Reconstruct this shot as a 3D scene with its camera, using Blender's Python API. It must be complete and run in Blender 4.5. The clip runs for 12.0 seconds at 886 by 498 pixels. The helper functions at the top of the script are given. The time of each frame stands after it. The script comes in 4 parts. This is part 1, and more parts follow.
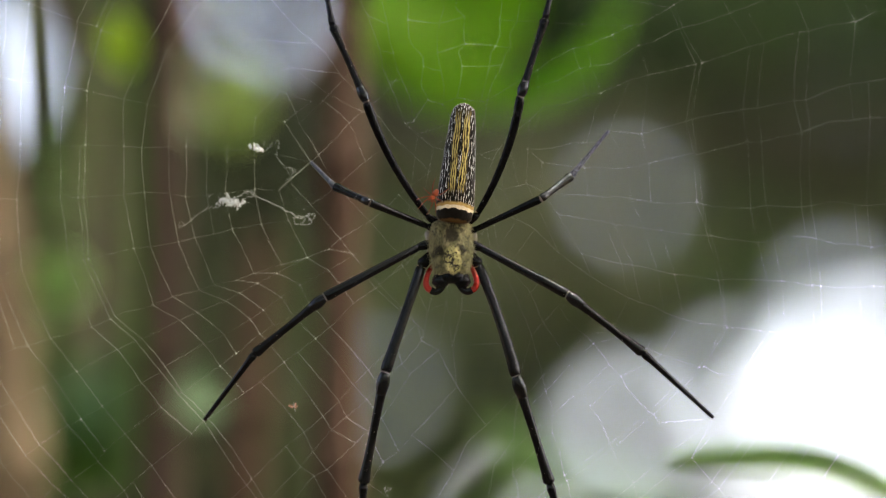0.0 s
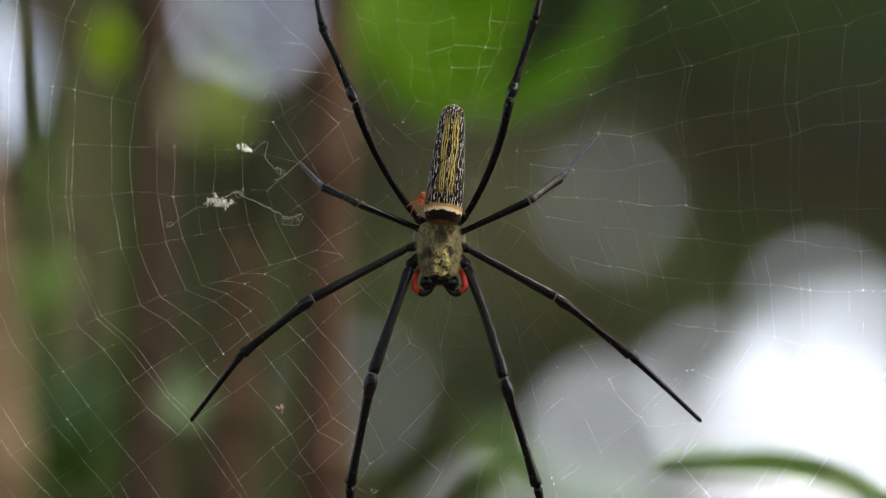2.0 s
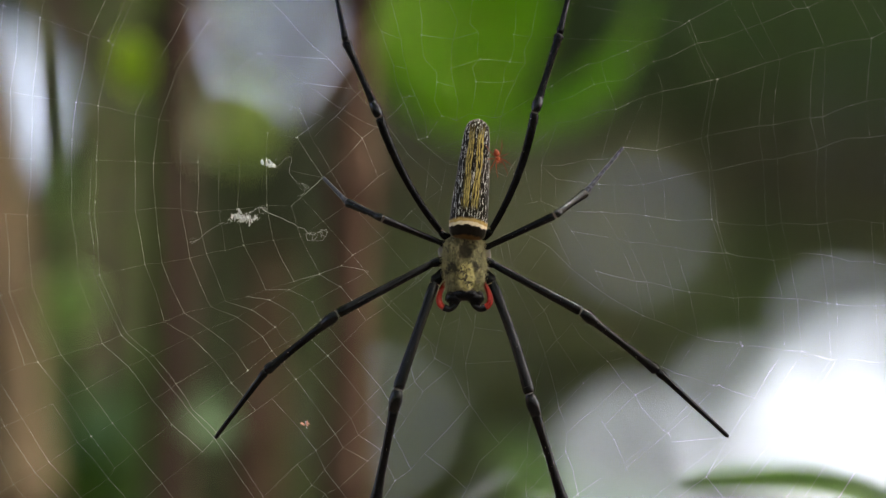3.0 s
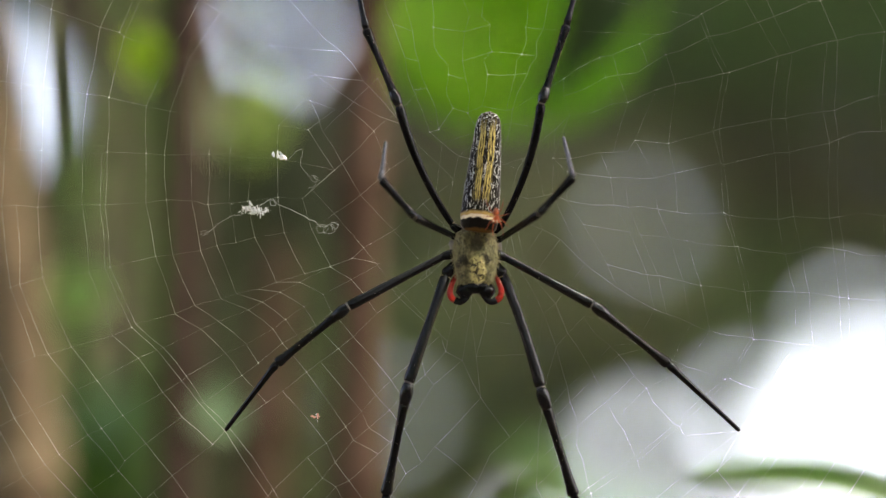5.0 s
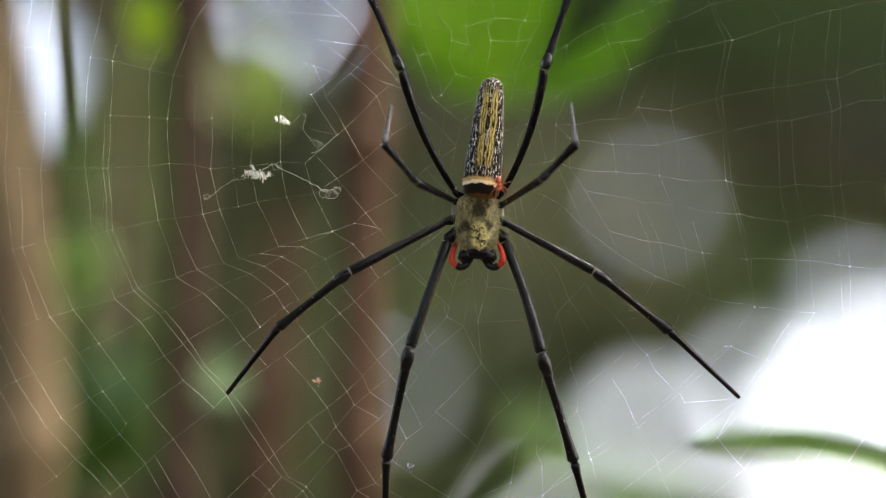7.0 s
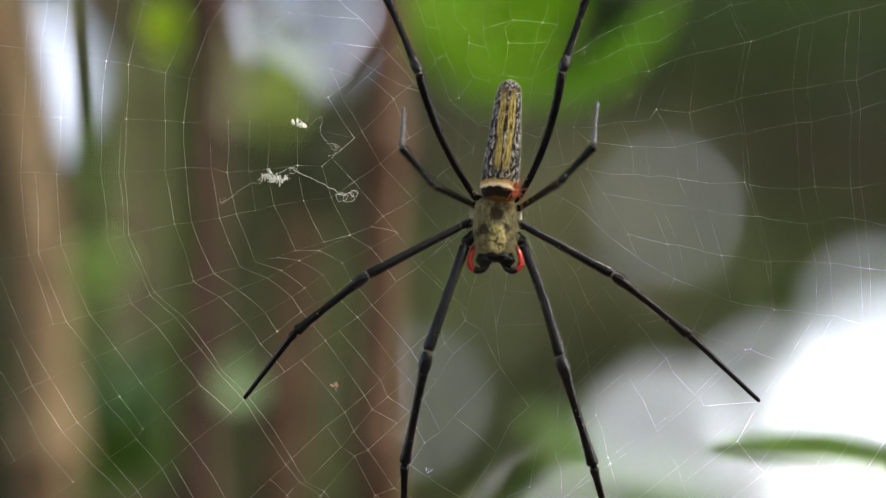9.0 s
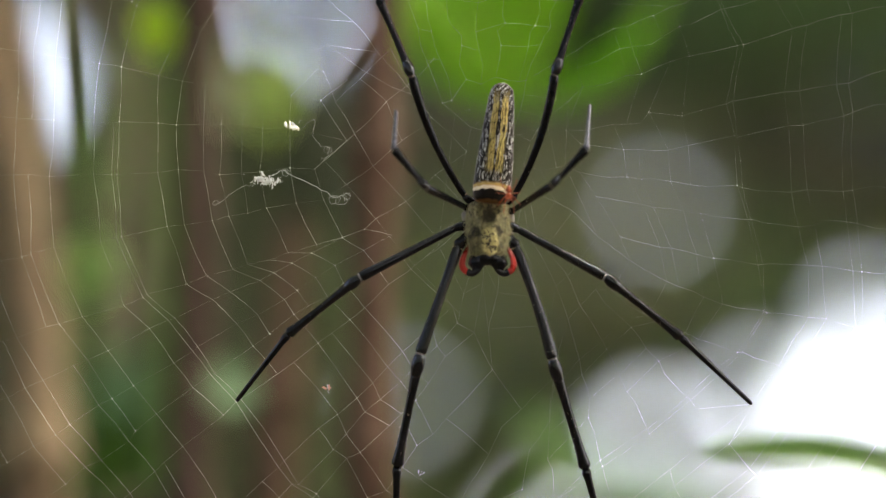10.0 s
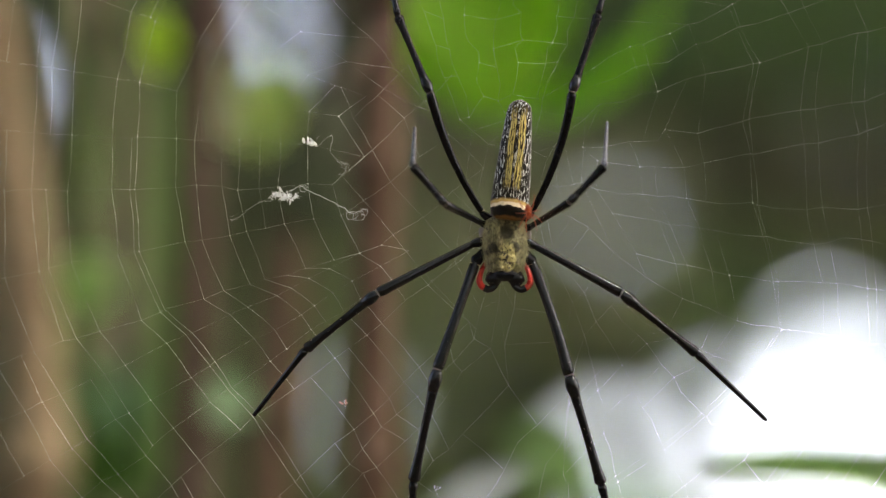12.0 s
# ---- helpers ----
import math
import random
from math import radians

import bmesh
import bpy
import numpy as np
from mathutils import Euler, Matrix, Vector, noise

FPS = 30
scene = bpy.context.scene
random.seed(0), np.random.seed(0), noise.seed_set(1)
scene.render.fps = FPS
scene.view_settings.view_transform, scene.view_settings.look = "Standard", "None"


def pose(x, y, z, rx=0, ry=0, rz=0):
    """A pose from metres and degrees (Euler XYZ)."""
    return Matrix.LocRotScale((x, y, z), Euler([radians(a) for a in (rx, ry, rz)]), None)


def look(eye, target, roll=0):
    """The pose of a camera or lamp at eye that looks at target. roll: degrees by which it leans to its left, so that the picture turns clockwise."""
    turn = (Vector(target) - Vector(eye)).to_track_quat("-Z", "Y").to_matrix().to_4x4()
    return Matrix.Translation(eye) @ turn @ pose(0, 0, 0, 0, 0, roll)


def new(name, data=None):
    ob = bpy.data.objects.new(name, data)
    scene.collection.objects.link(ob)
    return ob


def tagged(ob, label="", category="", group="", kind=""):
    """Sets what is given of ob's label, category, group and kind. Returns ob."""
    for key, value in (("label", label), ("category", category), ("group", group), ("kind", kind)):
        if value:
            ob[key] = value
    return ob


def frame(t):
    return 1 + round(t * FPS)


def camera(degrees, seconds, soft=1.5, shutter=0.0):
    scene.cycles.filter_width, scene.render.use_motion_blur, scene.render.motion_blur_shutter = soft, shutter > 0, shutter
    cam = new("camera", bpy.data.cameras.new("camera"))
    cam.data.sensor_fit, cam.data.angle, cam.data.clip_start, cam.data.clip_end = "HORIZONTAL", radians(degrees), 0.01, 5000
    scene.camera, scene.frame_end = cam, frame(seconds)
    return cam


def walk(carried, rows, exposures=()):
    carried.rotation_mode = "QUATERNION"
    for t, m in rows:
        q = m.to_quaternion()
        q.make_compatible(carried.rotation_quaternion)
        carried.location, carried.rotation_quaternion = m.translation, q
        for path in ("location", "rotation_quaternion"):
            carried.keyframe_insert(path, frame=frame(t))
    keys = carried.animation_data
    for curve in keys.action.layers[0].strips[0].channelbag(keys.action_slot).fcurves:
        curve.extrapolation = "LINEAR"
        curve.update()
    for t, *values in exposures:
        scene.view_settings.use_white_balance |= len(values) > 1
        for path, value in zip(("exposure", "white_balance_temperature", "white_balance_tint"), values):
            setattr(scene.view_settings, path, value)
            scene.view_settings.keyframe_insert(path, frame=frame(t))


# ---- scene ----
# Frame of the web: x to the right, y away from the viewer, z up along the web.
WEB = pose(0, 0, 1.6, 9, 0, 0)

cam = camera(12, 12.0, soft=1.2)
cam.data.dof.use_dof = True
cam.data.dof.focus_distance = 0.979
cam.data.dof.aperture_fstop = 4.3
walk(cam, [
    (0.0, WEB @ pose(0.0024, -0.9898, 0.0047, 89.661, 0.328, -0.101)),
    (0.5, WEB @ pose(0.0003, -0.9892, 0.0048, 89.633, 0.217, -0.196)),
    (1.0, WEB @ pose(-0.0025, -0.9902, 0.0045, 89.535, 0.047, -0.409)),
    (1.5, WEB @ pose(-0.0009, -0.9889, 0.0037, 89.591, 0.019, -0.464)),
    (2.0, WEB @ pose(0.0007, -0.9870, 0.0032, 89.769, -0.017, -0.357)),
    (2.5, WEB @ pose(0.0010, -0.9856, 0.0019, 89.958, -0.058, -0.141)),
    (3.0, WEB @ pose(0.0010, -0.9831, 0.0003, 90.145, 0.182, -0.002)),
    (3.2, WEB @ pose(0.0010, -0.9831, 0.0003, 90.168, 0.182, 0.006)),
    (4.8, WEB @ pose(0.0000, -0.9814, -0.0001, 90.086, 0.029, 0.114)),
    (5.0, WEB @ pose(-0.0000, -0.9814, -0.0001, 90.071, 0.029, 0.091)),
    (5.5, WEB @ pose(-0.0000, -0.9842, -0.0000, 90.000, 0.010, -0.000)),
    (6.0, WEB @ pose(0.0001, -0.9831, -0.0000, 89.886, -0.064, 0.022)),
    (6.5, WEB @ pose(0.0004, -0.9834, -0.0025, 89.778, -0.249, 0.046)),
    (7.0, WEB @ pose(0.0014, -0.9828, -0.0027, 89.754, -0.356, 0.199)),
    (7.5, WEB @ pose(-0.0007, -0.9822, -0.0018, 89.726, -0.428, 0.338)),
    (7.7, WEB @ pose(-0.0007, -0.9822, -0.0018, 89.757, -0.428, 0.420)),
    (9.3, WEB @ pose(0.0013, -0.9776, -0.0042, 89.874, -0.160, 0.394)),
    (9.5, WEB @ pose(0.0013, -0.9776, -0.0042, 89.874, -0.160, 0.371)),
    (10.0, WEB @ pose(0.0007, -0.9788, -0.0035, 89.881, -0.247, 0.299)),
    (10.5, WEB @ pose(-0.0023, -0.9796, -0.0035, 89.887, -0.468, 0.161)),
    (11.0, WEB @ pose(-0.0057, -0.9803, -0.0029, 89.899, -0.480, 0.076)),
    (11.5, WEB @ pose(-0.0114, -0.9816, -0.0029, 89.971, -0.455, -0.135)),
    (12.0, WEB @ pose(-0.0140, -0.9827, -0.0025, 90.039, -0.464, -0.330)),
], exposures=[(0, 4.4, 8500, 13), (1.5, 4.15, 8500, 13), (2.0, 4.04, 8500, 13), (3.2, 4.08, 8500, 13), (5, 4.57, 8600, 13), (12, 4.57, 8600, 13)])

# ---- world and light ----
sky_world = bpy.data.worlds.new("overcast_sky")
scene.world = sky_world
sky_world.use_nodes = True
_n = sky_world.node_tree.nodes
_sky = _n.new("ShaderNodeTexSky")
_sky.sky_type = 'NISHITA'
_sky.sun_disc = False
_sky.sun_elevation = radians(52)
_sky.sun_rotation = radians(124)
_sky.air_density = 0.5
_sky.dust_density = 5.8
_sky.ozone_density = 0.6
sky_world.node_tree.links.new(_sky.outputs[0], _n["Background"].inputs[0])
_n["Background"].inputs[1].default_value = 0.15

sun_data = bpy.data.lights.new("sun", 'SUN')
sun_data.energy = 1.3
sun_data.angle = radians(12)
sun_data.color = (0.86, 1.0, 0.98)
sun = new("sun", sun_data)
sun.matrix_world = look((2.2, -1.5, 6.6), (0, 0, 1.6))


# ---- materials ----
def material(name, color, rough=0.5, metal=0.0, coat=0.0, spec=0.4):
    m = bpy.data.materials.new(name)
    m.use_nodes = True
    b = m.node_tree.nodes["Principled BSDF"]
    b.inputs["Base Color"].default_value = (*color, 1)
    b.inputs["Roughness"].default_value = rough
    b.inputs["Metallic"].default_value = metal
    b.inputs["Coat Weight"].default_value = coat
    b.inputs["Specular IOR Level"].default_value = spec
    return m


class Nodes:
    """Short hand for wiring one material's nodes."""

    def __init__(self, m):
        self.tree = m.node_tree
        self.bsdf = m.node_tree.nodes["Principled BSDF"]

    def add(self, kind, **sockets):
        n = self.tree.nodes.new(kind)
        for k, v in sockets.items():
            key = k.replace("_", " ")
            if isinstance(v, bpy.types.NodeSocket):
                self.tree.links.new(v, n.inputs[key])
            else:
                n.inputs[key].default_value = v
        return n

    def coords(self, kind="Object"):
        return self.tree.nodes.new("ShaderNodeTexCoord").outputs[kind]

    def math(self, op, a, b=0.0, c=0.0):
        n = self.tree.nodes.new("ShaderNodeMath")
        n.operation = op
        for i, v in enumerate((a, b, c)):
            if isinstance(v, bpy.types.NodeSocket):
                self.tree.links.new(v, n.inputs[i])
            else:
                n.inputs[i].default_value = v
        return n.outputs[0]

    def step(self, value, lo, hi):
        n = self.tree.nodes.new("ShaderNodeMapRange")
        n.interpolation_type = 'SMOOTHSTEP'
        n.inputs["From Min"].default_value = lo
        n.inputs["From Max"].default_value = hi
        self.tree.links.new(value, n.inputs["Value"])
        return n.outputs[0]

    def noise(self, vec, scale, detail=4.0, rough=0.55):
        return self.add("ShaderNodeTexNoise", Vector=vec, Scale=scale, Detail=detail, Roughness=rough).outputs[0]

    def mix(self, fac, a, b):
        n = self.tree.nodes.new("ShaderNodeMix")
        n.data_type = 'RGBA'
        for i, v in ((0, fac), (6, a), (7, b)):
            if isinstance(v, bpy.types.NodeSocket):
                self.tree.links.new(v, n.inputs[i])
            else:
                n.inputs[i].default_value = v if i == 0 else (*v, 1)
        return n.outputs[2]

    def scaled(self, vec, sx, sy, sz):
        n = self.tree.nodes.new("ShaderNodeMapping")
        n.inputs["Scale"].default_value = (sx, sy, sz)
        self.tree.links.new(vec, n.inputs[0])
        return n.outputs[0]

    def color(self, socket):
        self.tree.links.new(socket, self.bsdf.inputs["Base Color"])

    def rough(self, socket):
        self.tree.links.new(socket, self.bsdf.inputs["Roughness"])

    def bump(self, height, strength, distance):
        n = self.add("ShaderNodeBump", Strength=strength, Distance=distance, Height=height)
        self.tree.links.new(n.outputs[0], self.bsdf.inputs["Normal"])

    def translucent(self, color_socket, weight):
        """Light that comes through a thin leaf."""
        t = self.tree.nodes.new("ShaderNodeBsdfTranslucent")
        if isinstance(color_socket, bpy.types.NodeSocket):
            self.tree.links.new(color_socket, t.inputs[0])
        else:
            t.inputs[0].default_value = (*color_socket, 1)
        mix = self.tree.nodes.new("ShaderNodeMixShader")
        mix.inputs[0].default_value = weight
        out = self.tree.nodes["Material Output"]
        self.tree.links.new(self.bsdf.outputs[0], mix.inputs[1])
        self.tree.links.new(t.outputs[0], mix.inputs[2])
        self.tree.links.new(mix.outputs[0], out.inputs[0])


def chitin_material(name, color, rough, spec=0.4, tint=(1, 1, 1)):
    m = material(name, color, rough, coat=0.0, spec=spec)
    n = Nodes(m)
    v = n.coords()
    fine = n.noise(v, 1500, 3)
    broad = n.noise(v, 220, 3)
    n.color(n.mix(n.step(broad, 0.35, 0.7), tuple(c * 0.6 for c in color), tuple(c * 1.7 for c in color)))
    n.rough(n.math('MULTIPLY_ADD', broad, 0.25, rough - 0.09))
    n.bump(fine, 0.18, 0.0001)
    n.bsdf.inputs["Specular Tint"].default_value = (*tint, 1)
    return m


def abdomen_material():
    m = material("abdomen_cuticle", (0.02, 0.02, 0.02), 0.38, spec=0.15)
    n = Nodes(m)
    v = n.coords()
    sep = n.add("ShaderNodeSeparateXYZ", Vector=v)
    x, y, z = sep.outputs
    wob = n.noise(n.scaled(v, 500, 500, 170), 1.0, 3)
    wx = n.math('ADD', n.math('ABSOLUTE', x), n.math('MULTIPLY', n.math('SUBTRACT', wob, 0.5), 0.0014))
    # pale worm-like squiggles that run along the body, finer towards the flanks; their white also paints in glossy
    # highlights
    squig = n.noise(n.scaled(v, 1700, 1700, 800), 1.0, 3, 0.55)
    worm = n.math('MULTIPLY', n.math('SUBTRACT', squig, 0.5), 0.0010)
    rows_ = n.math('SINE', n.math('MULTIPLY', n.math('ADD', wx, worm), 11000.0))
    cells = n.add("ShaderNodeTexVoronoi", Vector=n.scaled(v, 2100, 2100, 850), Scale=1.0)
    speck = n.math('MULTIPLY', n.math('SUBTRACT', 1.0, n.step(cells.outputs[0], 0.20, 0.34)), n.step(n.noise(v, 1100, 2), 0.62, 0.67))
    lines = n.math('MULTIPLY', n.step(rows_, 0.79, 0.96), n.step(n.noise(n.scaled(v, 1700, 1700, 620), 1.0, 2), 0.44, 0.51))
    pale = n.math('MAXIMUM', n.math('MULTIPLY', lines, 0.85), n.math('MULTIPLY', speck, 0.9))
    black = n.mix(pale, (0.002, 0.002, 0.003), (0.86, 0.93, 1.0))
    # tan and dark reticulation on the hind end
    tail = n.step(n.math('ADD', z, n.math('MULTIPLY', n.math('SUBTRACT', wob, 0.5), 0.004)), 0.0205, 0.0235)
    black = n.mix(n.math('MULTIPLY', tail, n.math('SUBTRACT', 1.0, n.step(rows_, -0.2, 0.3))), black, (0.016, 0.012, 0.006))
    # yellow bands along the back, drawn in several wavering lines
    band = n.math('MULTIPLY', n.step(wx, 0.0002, 0.0005), n.math('SUBTRACT', 1.0, n.step(n.math('ADD', wx, n.math('MULTIPLY', z, 0.012)), 0.0019, 0.0023)))
    fray = n.step(n.noise(n.scaled(v, 1300, 1300, 260), 1.0, 4), 0.33, 0.43)
    hatch = n.step(n.math('SINE', n.math('MULTIPLY', n.math('ADD', wx, n.math('MULTIPLY', worm, 0.6)), 12500.0)), -0.32, 0.25)
    along = n.math('MULTIPLY', n.step(z, 0.0042, 0.0062), n.math('SUBTRACT', 1.0, n.step(z, 0.0200, 0.0245)))
    tone = n.mix(n.noise(v, 900, 3), (0.30, 0.235, 0.06), (0.66, 0.58, 0.25))
    inked = n.mix(n.math('MULTIPLY', fray, hatch), (0.004, 0.004, 0.003), tone)
    back = n.mix(n.math('MULTIPLY', band, along), black, inked)
    # tan and cream bands across the front end, then black
    arch = n.math('MULTIPLY', n.math('MULTIPLY', x, x), 55.0)
    zz = n.math('ADD', n.math('ADD', z, arch), n.math('MULTIPLY', n.math('SUBTRACT', n.noise(v, 700, 3), 0.5), 0.0011))
    inner = n.mix(n.noise(v, 1500, 4, 0.7), (0.17, 0.10, 0.03), (0.62, 0.46, 0.18))
    cream = n.mix(n.noise(v, 1500, 3), (0.45, 0.40, 0.28), (0.86, 0.82, 0.70))
    back = n.mix(n.step(zz, 0.0023, 0.0029), inner, back)
    back = n.mix(n.step(zz, 0.0016, 0.0019), cream, back)
    back = n.mix(n.step(zz, 0.0009, 0.0011), n.mix(n.step(zz, -0.0017, -0.0012), (0.10, 0.055, 0.022), (0.004, 0.004, 0.004)), back)
    n.color(back)
    n.rough(n.math('MULTIPLY_ADD', squig, 0.3, 0.22))
    n.bump(squig, 0.5, 0.00025)
    return m


def carapace_material():
    m = material("golden_hairy_carapace", (0.2, 0.16, 0.05), 0.6, spec=0.3)
    n = Nodes(m)
    v = n.coords()
    sep = n.add("ShaderNodeSeparateXYZ", Vector=v)
    x, y, z = sep.outputs
    patch = n.noise(v, 260, 5, 0.6)
    fine = n.noise(n.scaled(v, 3000, 3000, 1500), 1.0, 4, 0.7)
    tuft = n.noise(v, 700, 4, 0.65)

    def spot(cx, cz, rx, rz):
        """A soft patch with a frayed edge."""
        a = n.math('POWER', n.math('DIVIDE', n.math('SUBTRACT', x, cx), rx), 2.0)
        b = n.math('POWER', n.math('DIVIDE', n.math('SUBTRACT', z, cz), rz), 2.0)
        d = n.math('ADD', n.math('ADD', a, b), n.math('MULTIPLY', n.math('SUBTRACT', tuft, 0.5), 1.4))
        return n.math('SUBTRACT', 1.0, n.step(d, 0.4, 1.3))

    skin = n.mix(n.step(n.math('MULTIPLY_ADD', tuft, 0.55, n.math('MULTIPLY', fine, 0.45)), 0.38, 0.66), (0.026, 0.027, 0.016), (0.28, 0.285, 0.155))
    streak = n.noise(n.scaled(v, 1500, 1500, 330), 1.0, 4, 0.7)
    skin = n.mix(n.math('MULTIPLY', n.step(streak, 0.50, 0.66), 0.55), skin, (0.40, 0.38, 0.24))
    skin = n.mix(n.step(patch, 0.30, 0.42), (0.02, 0.019, 0.011), skin)
    # hollow in the middle of the back and two side pits, their shade put into the colour
    skin = n.mix(n.math('MULTIPLY', spot(-0.0004, -0.0031, 0.0017, 0.0019), 0.85), skin, (0.028, 0.027, 0.018))
    for cx in (-0.0036, 0.0016):
        skin = n.mix(n.math('MULTIPLY', spot(cx, -0.0068, 0.0012, 0.0014), 0.9), skin, (0.006, 0.006, 0.005))
    # crinkled bright yellow field with black cracks; highlights and crack shade are in its colour
    field = spot(-0.0003, -0.0090, 0.0022, 0.0036)
    crack = n.noise(v, 850, 5, 0.7)
    skin = n.mix(n.math('MULTIPLY', field, 0.85), skin, n.mix(n.step(crack, 0.47, 0.54), (0.008, 0.008, 0.005), (0.85, 0.82, 0.42)))
    n.color(skin)
    n.rough(n.math('MULTIPLY_ADD', patch, 0.4, 0.35))
    n.bump(n.math('ADD', fine, n.math('MULTIPLY', n.math('ADD', tuft, crack), 1.3)), 1.0, 0.0006)
    return m


def bark_material(name, dark, light, moss=None, scale=60):
    m = material(name, light, 0.85)
    n = Nodes(m)
    v = n.coords()
    grain = n.noise(n.scaled(v, scale * 3, scale * 3, scale * 0.35), 1.0, 6, 0.65)
    blotch = n.noise(v, scale * 0.35, 4)
    c = n.mix(grain, dark, light)
    if moss:
        c = n.mix(n.step(blotch, 0.5, 0.66), c, moss)
    n.color(c)
    n.bump(grain, 0.6, 0.002)
    return m


def leaf_material(name, dark, light, through_color, weight=0.45, scale=40):
    m = material(name, light, 0.42)
    n = Nodes(m)
    v = n.coords()
    blotch = n.noise(v, scale, 4)
    island = n.add("ShaderNodeNewGeometry").outputs["Random Per Island"]
    c = n.mix(n.math('MULTIPLY_ADD', island, 0.5, n.math('MULTIPLY', blotch, 0.6)), dark, light)
    n.color(c)
    n.bump(n.noise(v, scale * 8, 3), 0.2, 0.001)
    n.translucent(through_color, weight)
    return m


silk = material("silk", (0.78, 0.88, 0.86), 0.3, spec=1.0)
_g = Nodes(silk)
_glint = _g.step(_g.noise(_g.scaled(_g.coords(), 130, 130, 130), 1.0, 3), 0.36, 0.62)
_clear = silk.node_tree.nodes.new("ShaderNodeBsdfTransparent")
_blend = silk.node_tree.nodes.new("ShaderNodeMixShader")
silk.node_tree.links.new(_g.math('MULTIPLY_ADD', _glint, 0.65, 0.35), _blend.inputs[0])
silk.node_tree.links.new(_clear.outputs[0], _blend.inputs[1])
silk.node_tree.links.new(_g.bsdf.outputs[0], _blend.inputs[2])
silk.node_tree.links.new(_blend.outputs[0], silk.node_tree.nodes["Material Output"].inputs[0])
silk_dense = material("matted_silk", (0.82, 0.83, 0.85), 0.7)
_q = Nodes(silk_dense)
_q.color(_q.mix(_q.noise(_q.coords(), 900, 4), (0.56, 0.61, 0.66), (0.82, 0.90, 0.97)))
chitin = chitin_material("black_chitin", (0.0022, 0.0028, 0.0045), 0.15, 0.23, (0.70, 0.83, 1.0))
# lit copy for the front legs, shaded copy for the hind pair
chitin_lit = chitin_material("lit_black_chitin", (0.0026, 0.0032, 0.0050), 0.16, 0.27, (0.72, 0.85, 1.0))
chitin_shaded = chitin_material("shaded_black_chitin", (0.0020, 0.0024, 0.0036), 0.2, 0.15, (0.72, 0.84, 1.0))
chitin_gloss = chitin_material("polished_black_chitin", (0.0022, 0.0028, 0.0045), 0.09, 0.42, (0.66, 0.8, 1.0))
chitin_brown = chitin_material("brown_black_chitin", (0.03, 0.018, 0.012), 0.4)
# silvery speckle; its pale blue-grey also holds the sky's sheen on the lifted tips
tarsus_grey = chitin_material("grey_speckled_sheen_chitin", (0.024, 0.028, 0.039), 0.35, 0.5, (0.75, 0.85, 1.0))
tarsus_nodes = Nodes(tarsus_grey)
tarsus_nodes.color(tarsus_nodes.mix(tarsus_nodes.step(tarsus_nodes.noise(tarsus_nodes.coords(), 2600, 3, 0.7), 0.49, 0.63), (0.009, 0.011, 0.017), (0.105, 0.122, 0.17)))
bristle = material("pale_bristle", (0.50, 0.47, 0.42), 0.5)
joint_tan = chitin_material("tan_joint_skin", (0.30, 0.25, 0.13), 0.4)
coxa_grey = chitin_material("grey_joint_skin", (0.14, 0.14, 0.145), 0.5)
abdomen_skin = abdomen_material()
gold_hair = carapace_material()
hair_gold = material("gold_hair", (0.25, 0.25, 0.145), 0.5, spec=0.35)
red_chitin = chitin_material("red_chitin", (0.21, 0.009, 0.006), 0.24, 0.35)
orange_chitin = chitin_material("orange_chitin", (0.25, 0.045, 0.015), 0.4)
crumb_pink = material("pink_crumb", (0.55, 0.30, 0.22), 0.7)

brown_bark = bark_material("brown_bark", (0.038, 0.0220, 0.0152), (0.090, 0.0525, 0.0365))
dark_bark = bark_material("dark_bark", (0.022, 0.012, 0.010), (0.052, 0.030, 0.024))
tan_bark = bark_material("tan_bark", (0.122, 0.092, 0.059), (0.238, 0.188, 0.128))
green_stalk = bark_material("green_stalk", (0.028, 0.068, 0.016), (0.070, 0.145, 0.036))
dark_stalk = bark_material("dark_green_stalk", (0.018, 0.030, 0.010), (0.045, 0.068, 0.026))
mauve_stalk = bark_material("mauve_brown_stalk", (0.054, 0.042, 0.036), (0.112, 0.089, 0.077))
olive_stalk = bark_material("olive_stalk", (0.040, 0.050, 0.022), (0.088, 0.104, 0.048))
lime_leaf = leaf_material("lime_leaf", (0.085, 0.19, 0.014), (0.155, 0.34, 0.028), (0.26, 0.63, 0.035), 0.6)
arch_blade = leaf_material("arching_green_blade", (0.042, 0.12, 0.02), (0.075, 0.19, 0.032), (0.10, 0.30, 0.04), 0.45)
green_leaf = leaf_material("green_leaf", (0.025, 0.07, 0.012), (0.06, 0.15, 0.03), (0.10, 0.28, 0.04), 0.5)
blue_leaf = leaf_material("bluish_green_leaf", (0.05, 0.12, 0.06), (0.11, 0.22, 0.12), (0.14, 0.32, 0.15), 0.45)
glow_leaf = leaf_material("yellow_green_leaf", (0.27, 0.35, 0.14), (0.43, 0.55, 0.24), (0.57, 0.77, 0.32), 0.55)
light_leaf = leaf_material("light_green_leaf", (0.19, 0.32, 0.13), (0.32, 0.50, 0.22), (0.40, 0.68, 0.28), 0.55)
bright_lime = leaf_material("bright_lime_leaf", (0.20, 0.32, 0.03), (0.32, 0.52, 0.05), (0.44, 0.74, 0.06), 0.5)
mid_leaf = leaf_material("fresh_green_leaf", (0.048, 0.12, 0.034), (0.092, 0.20, 0.062), (0.12, 0.30, 0.075), 0.5)
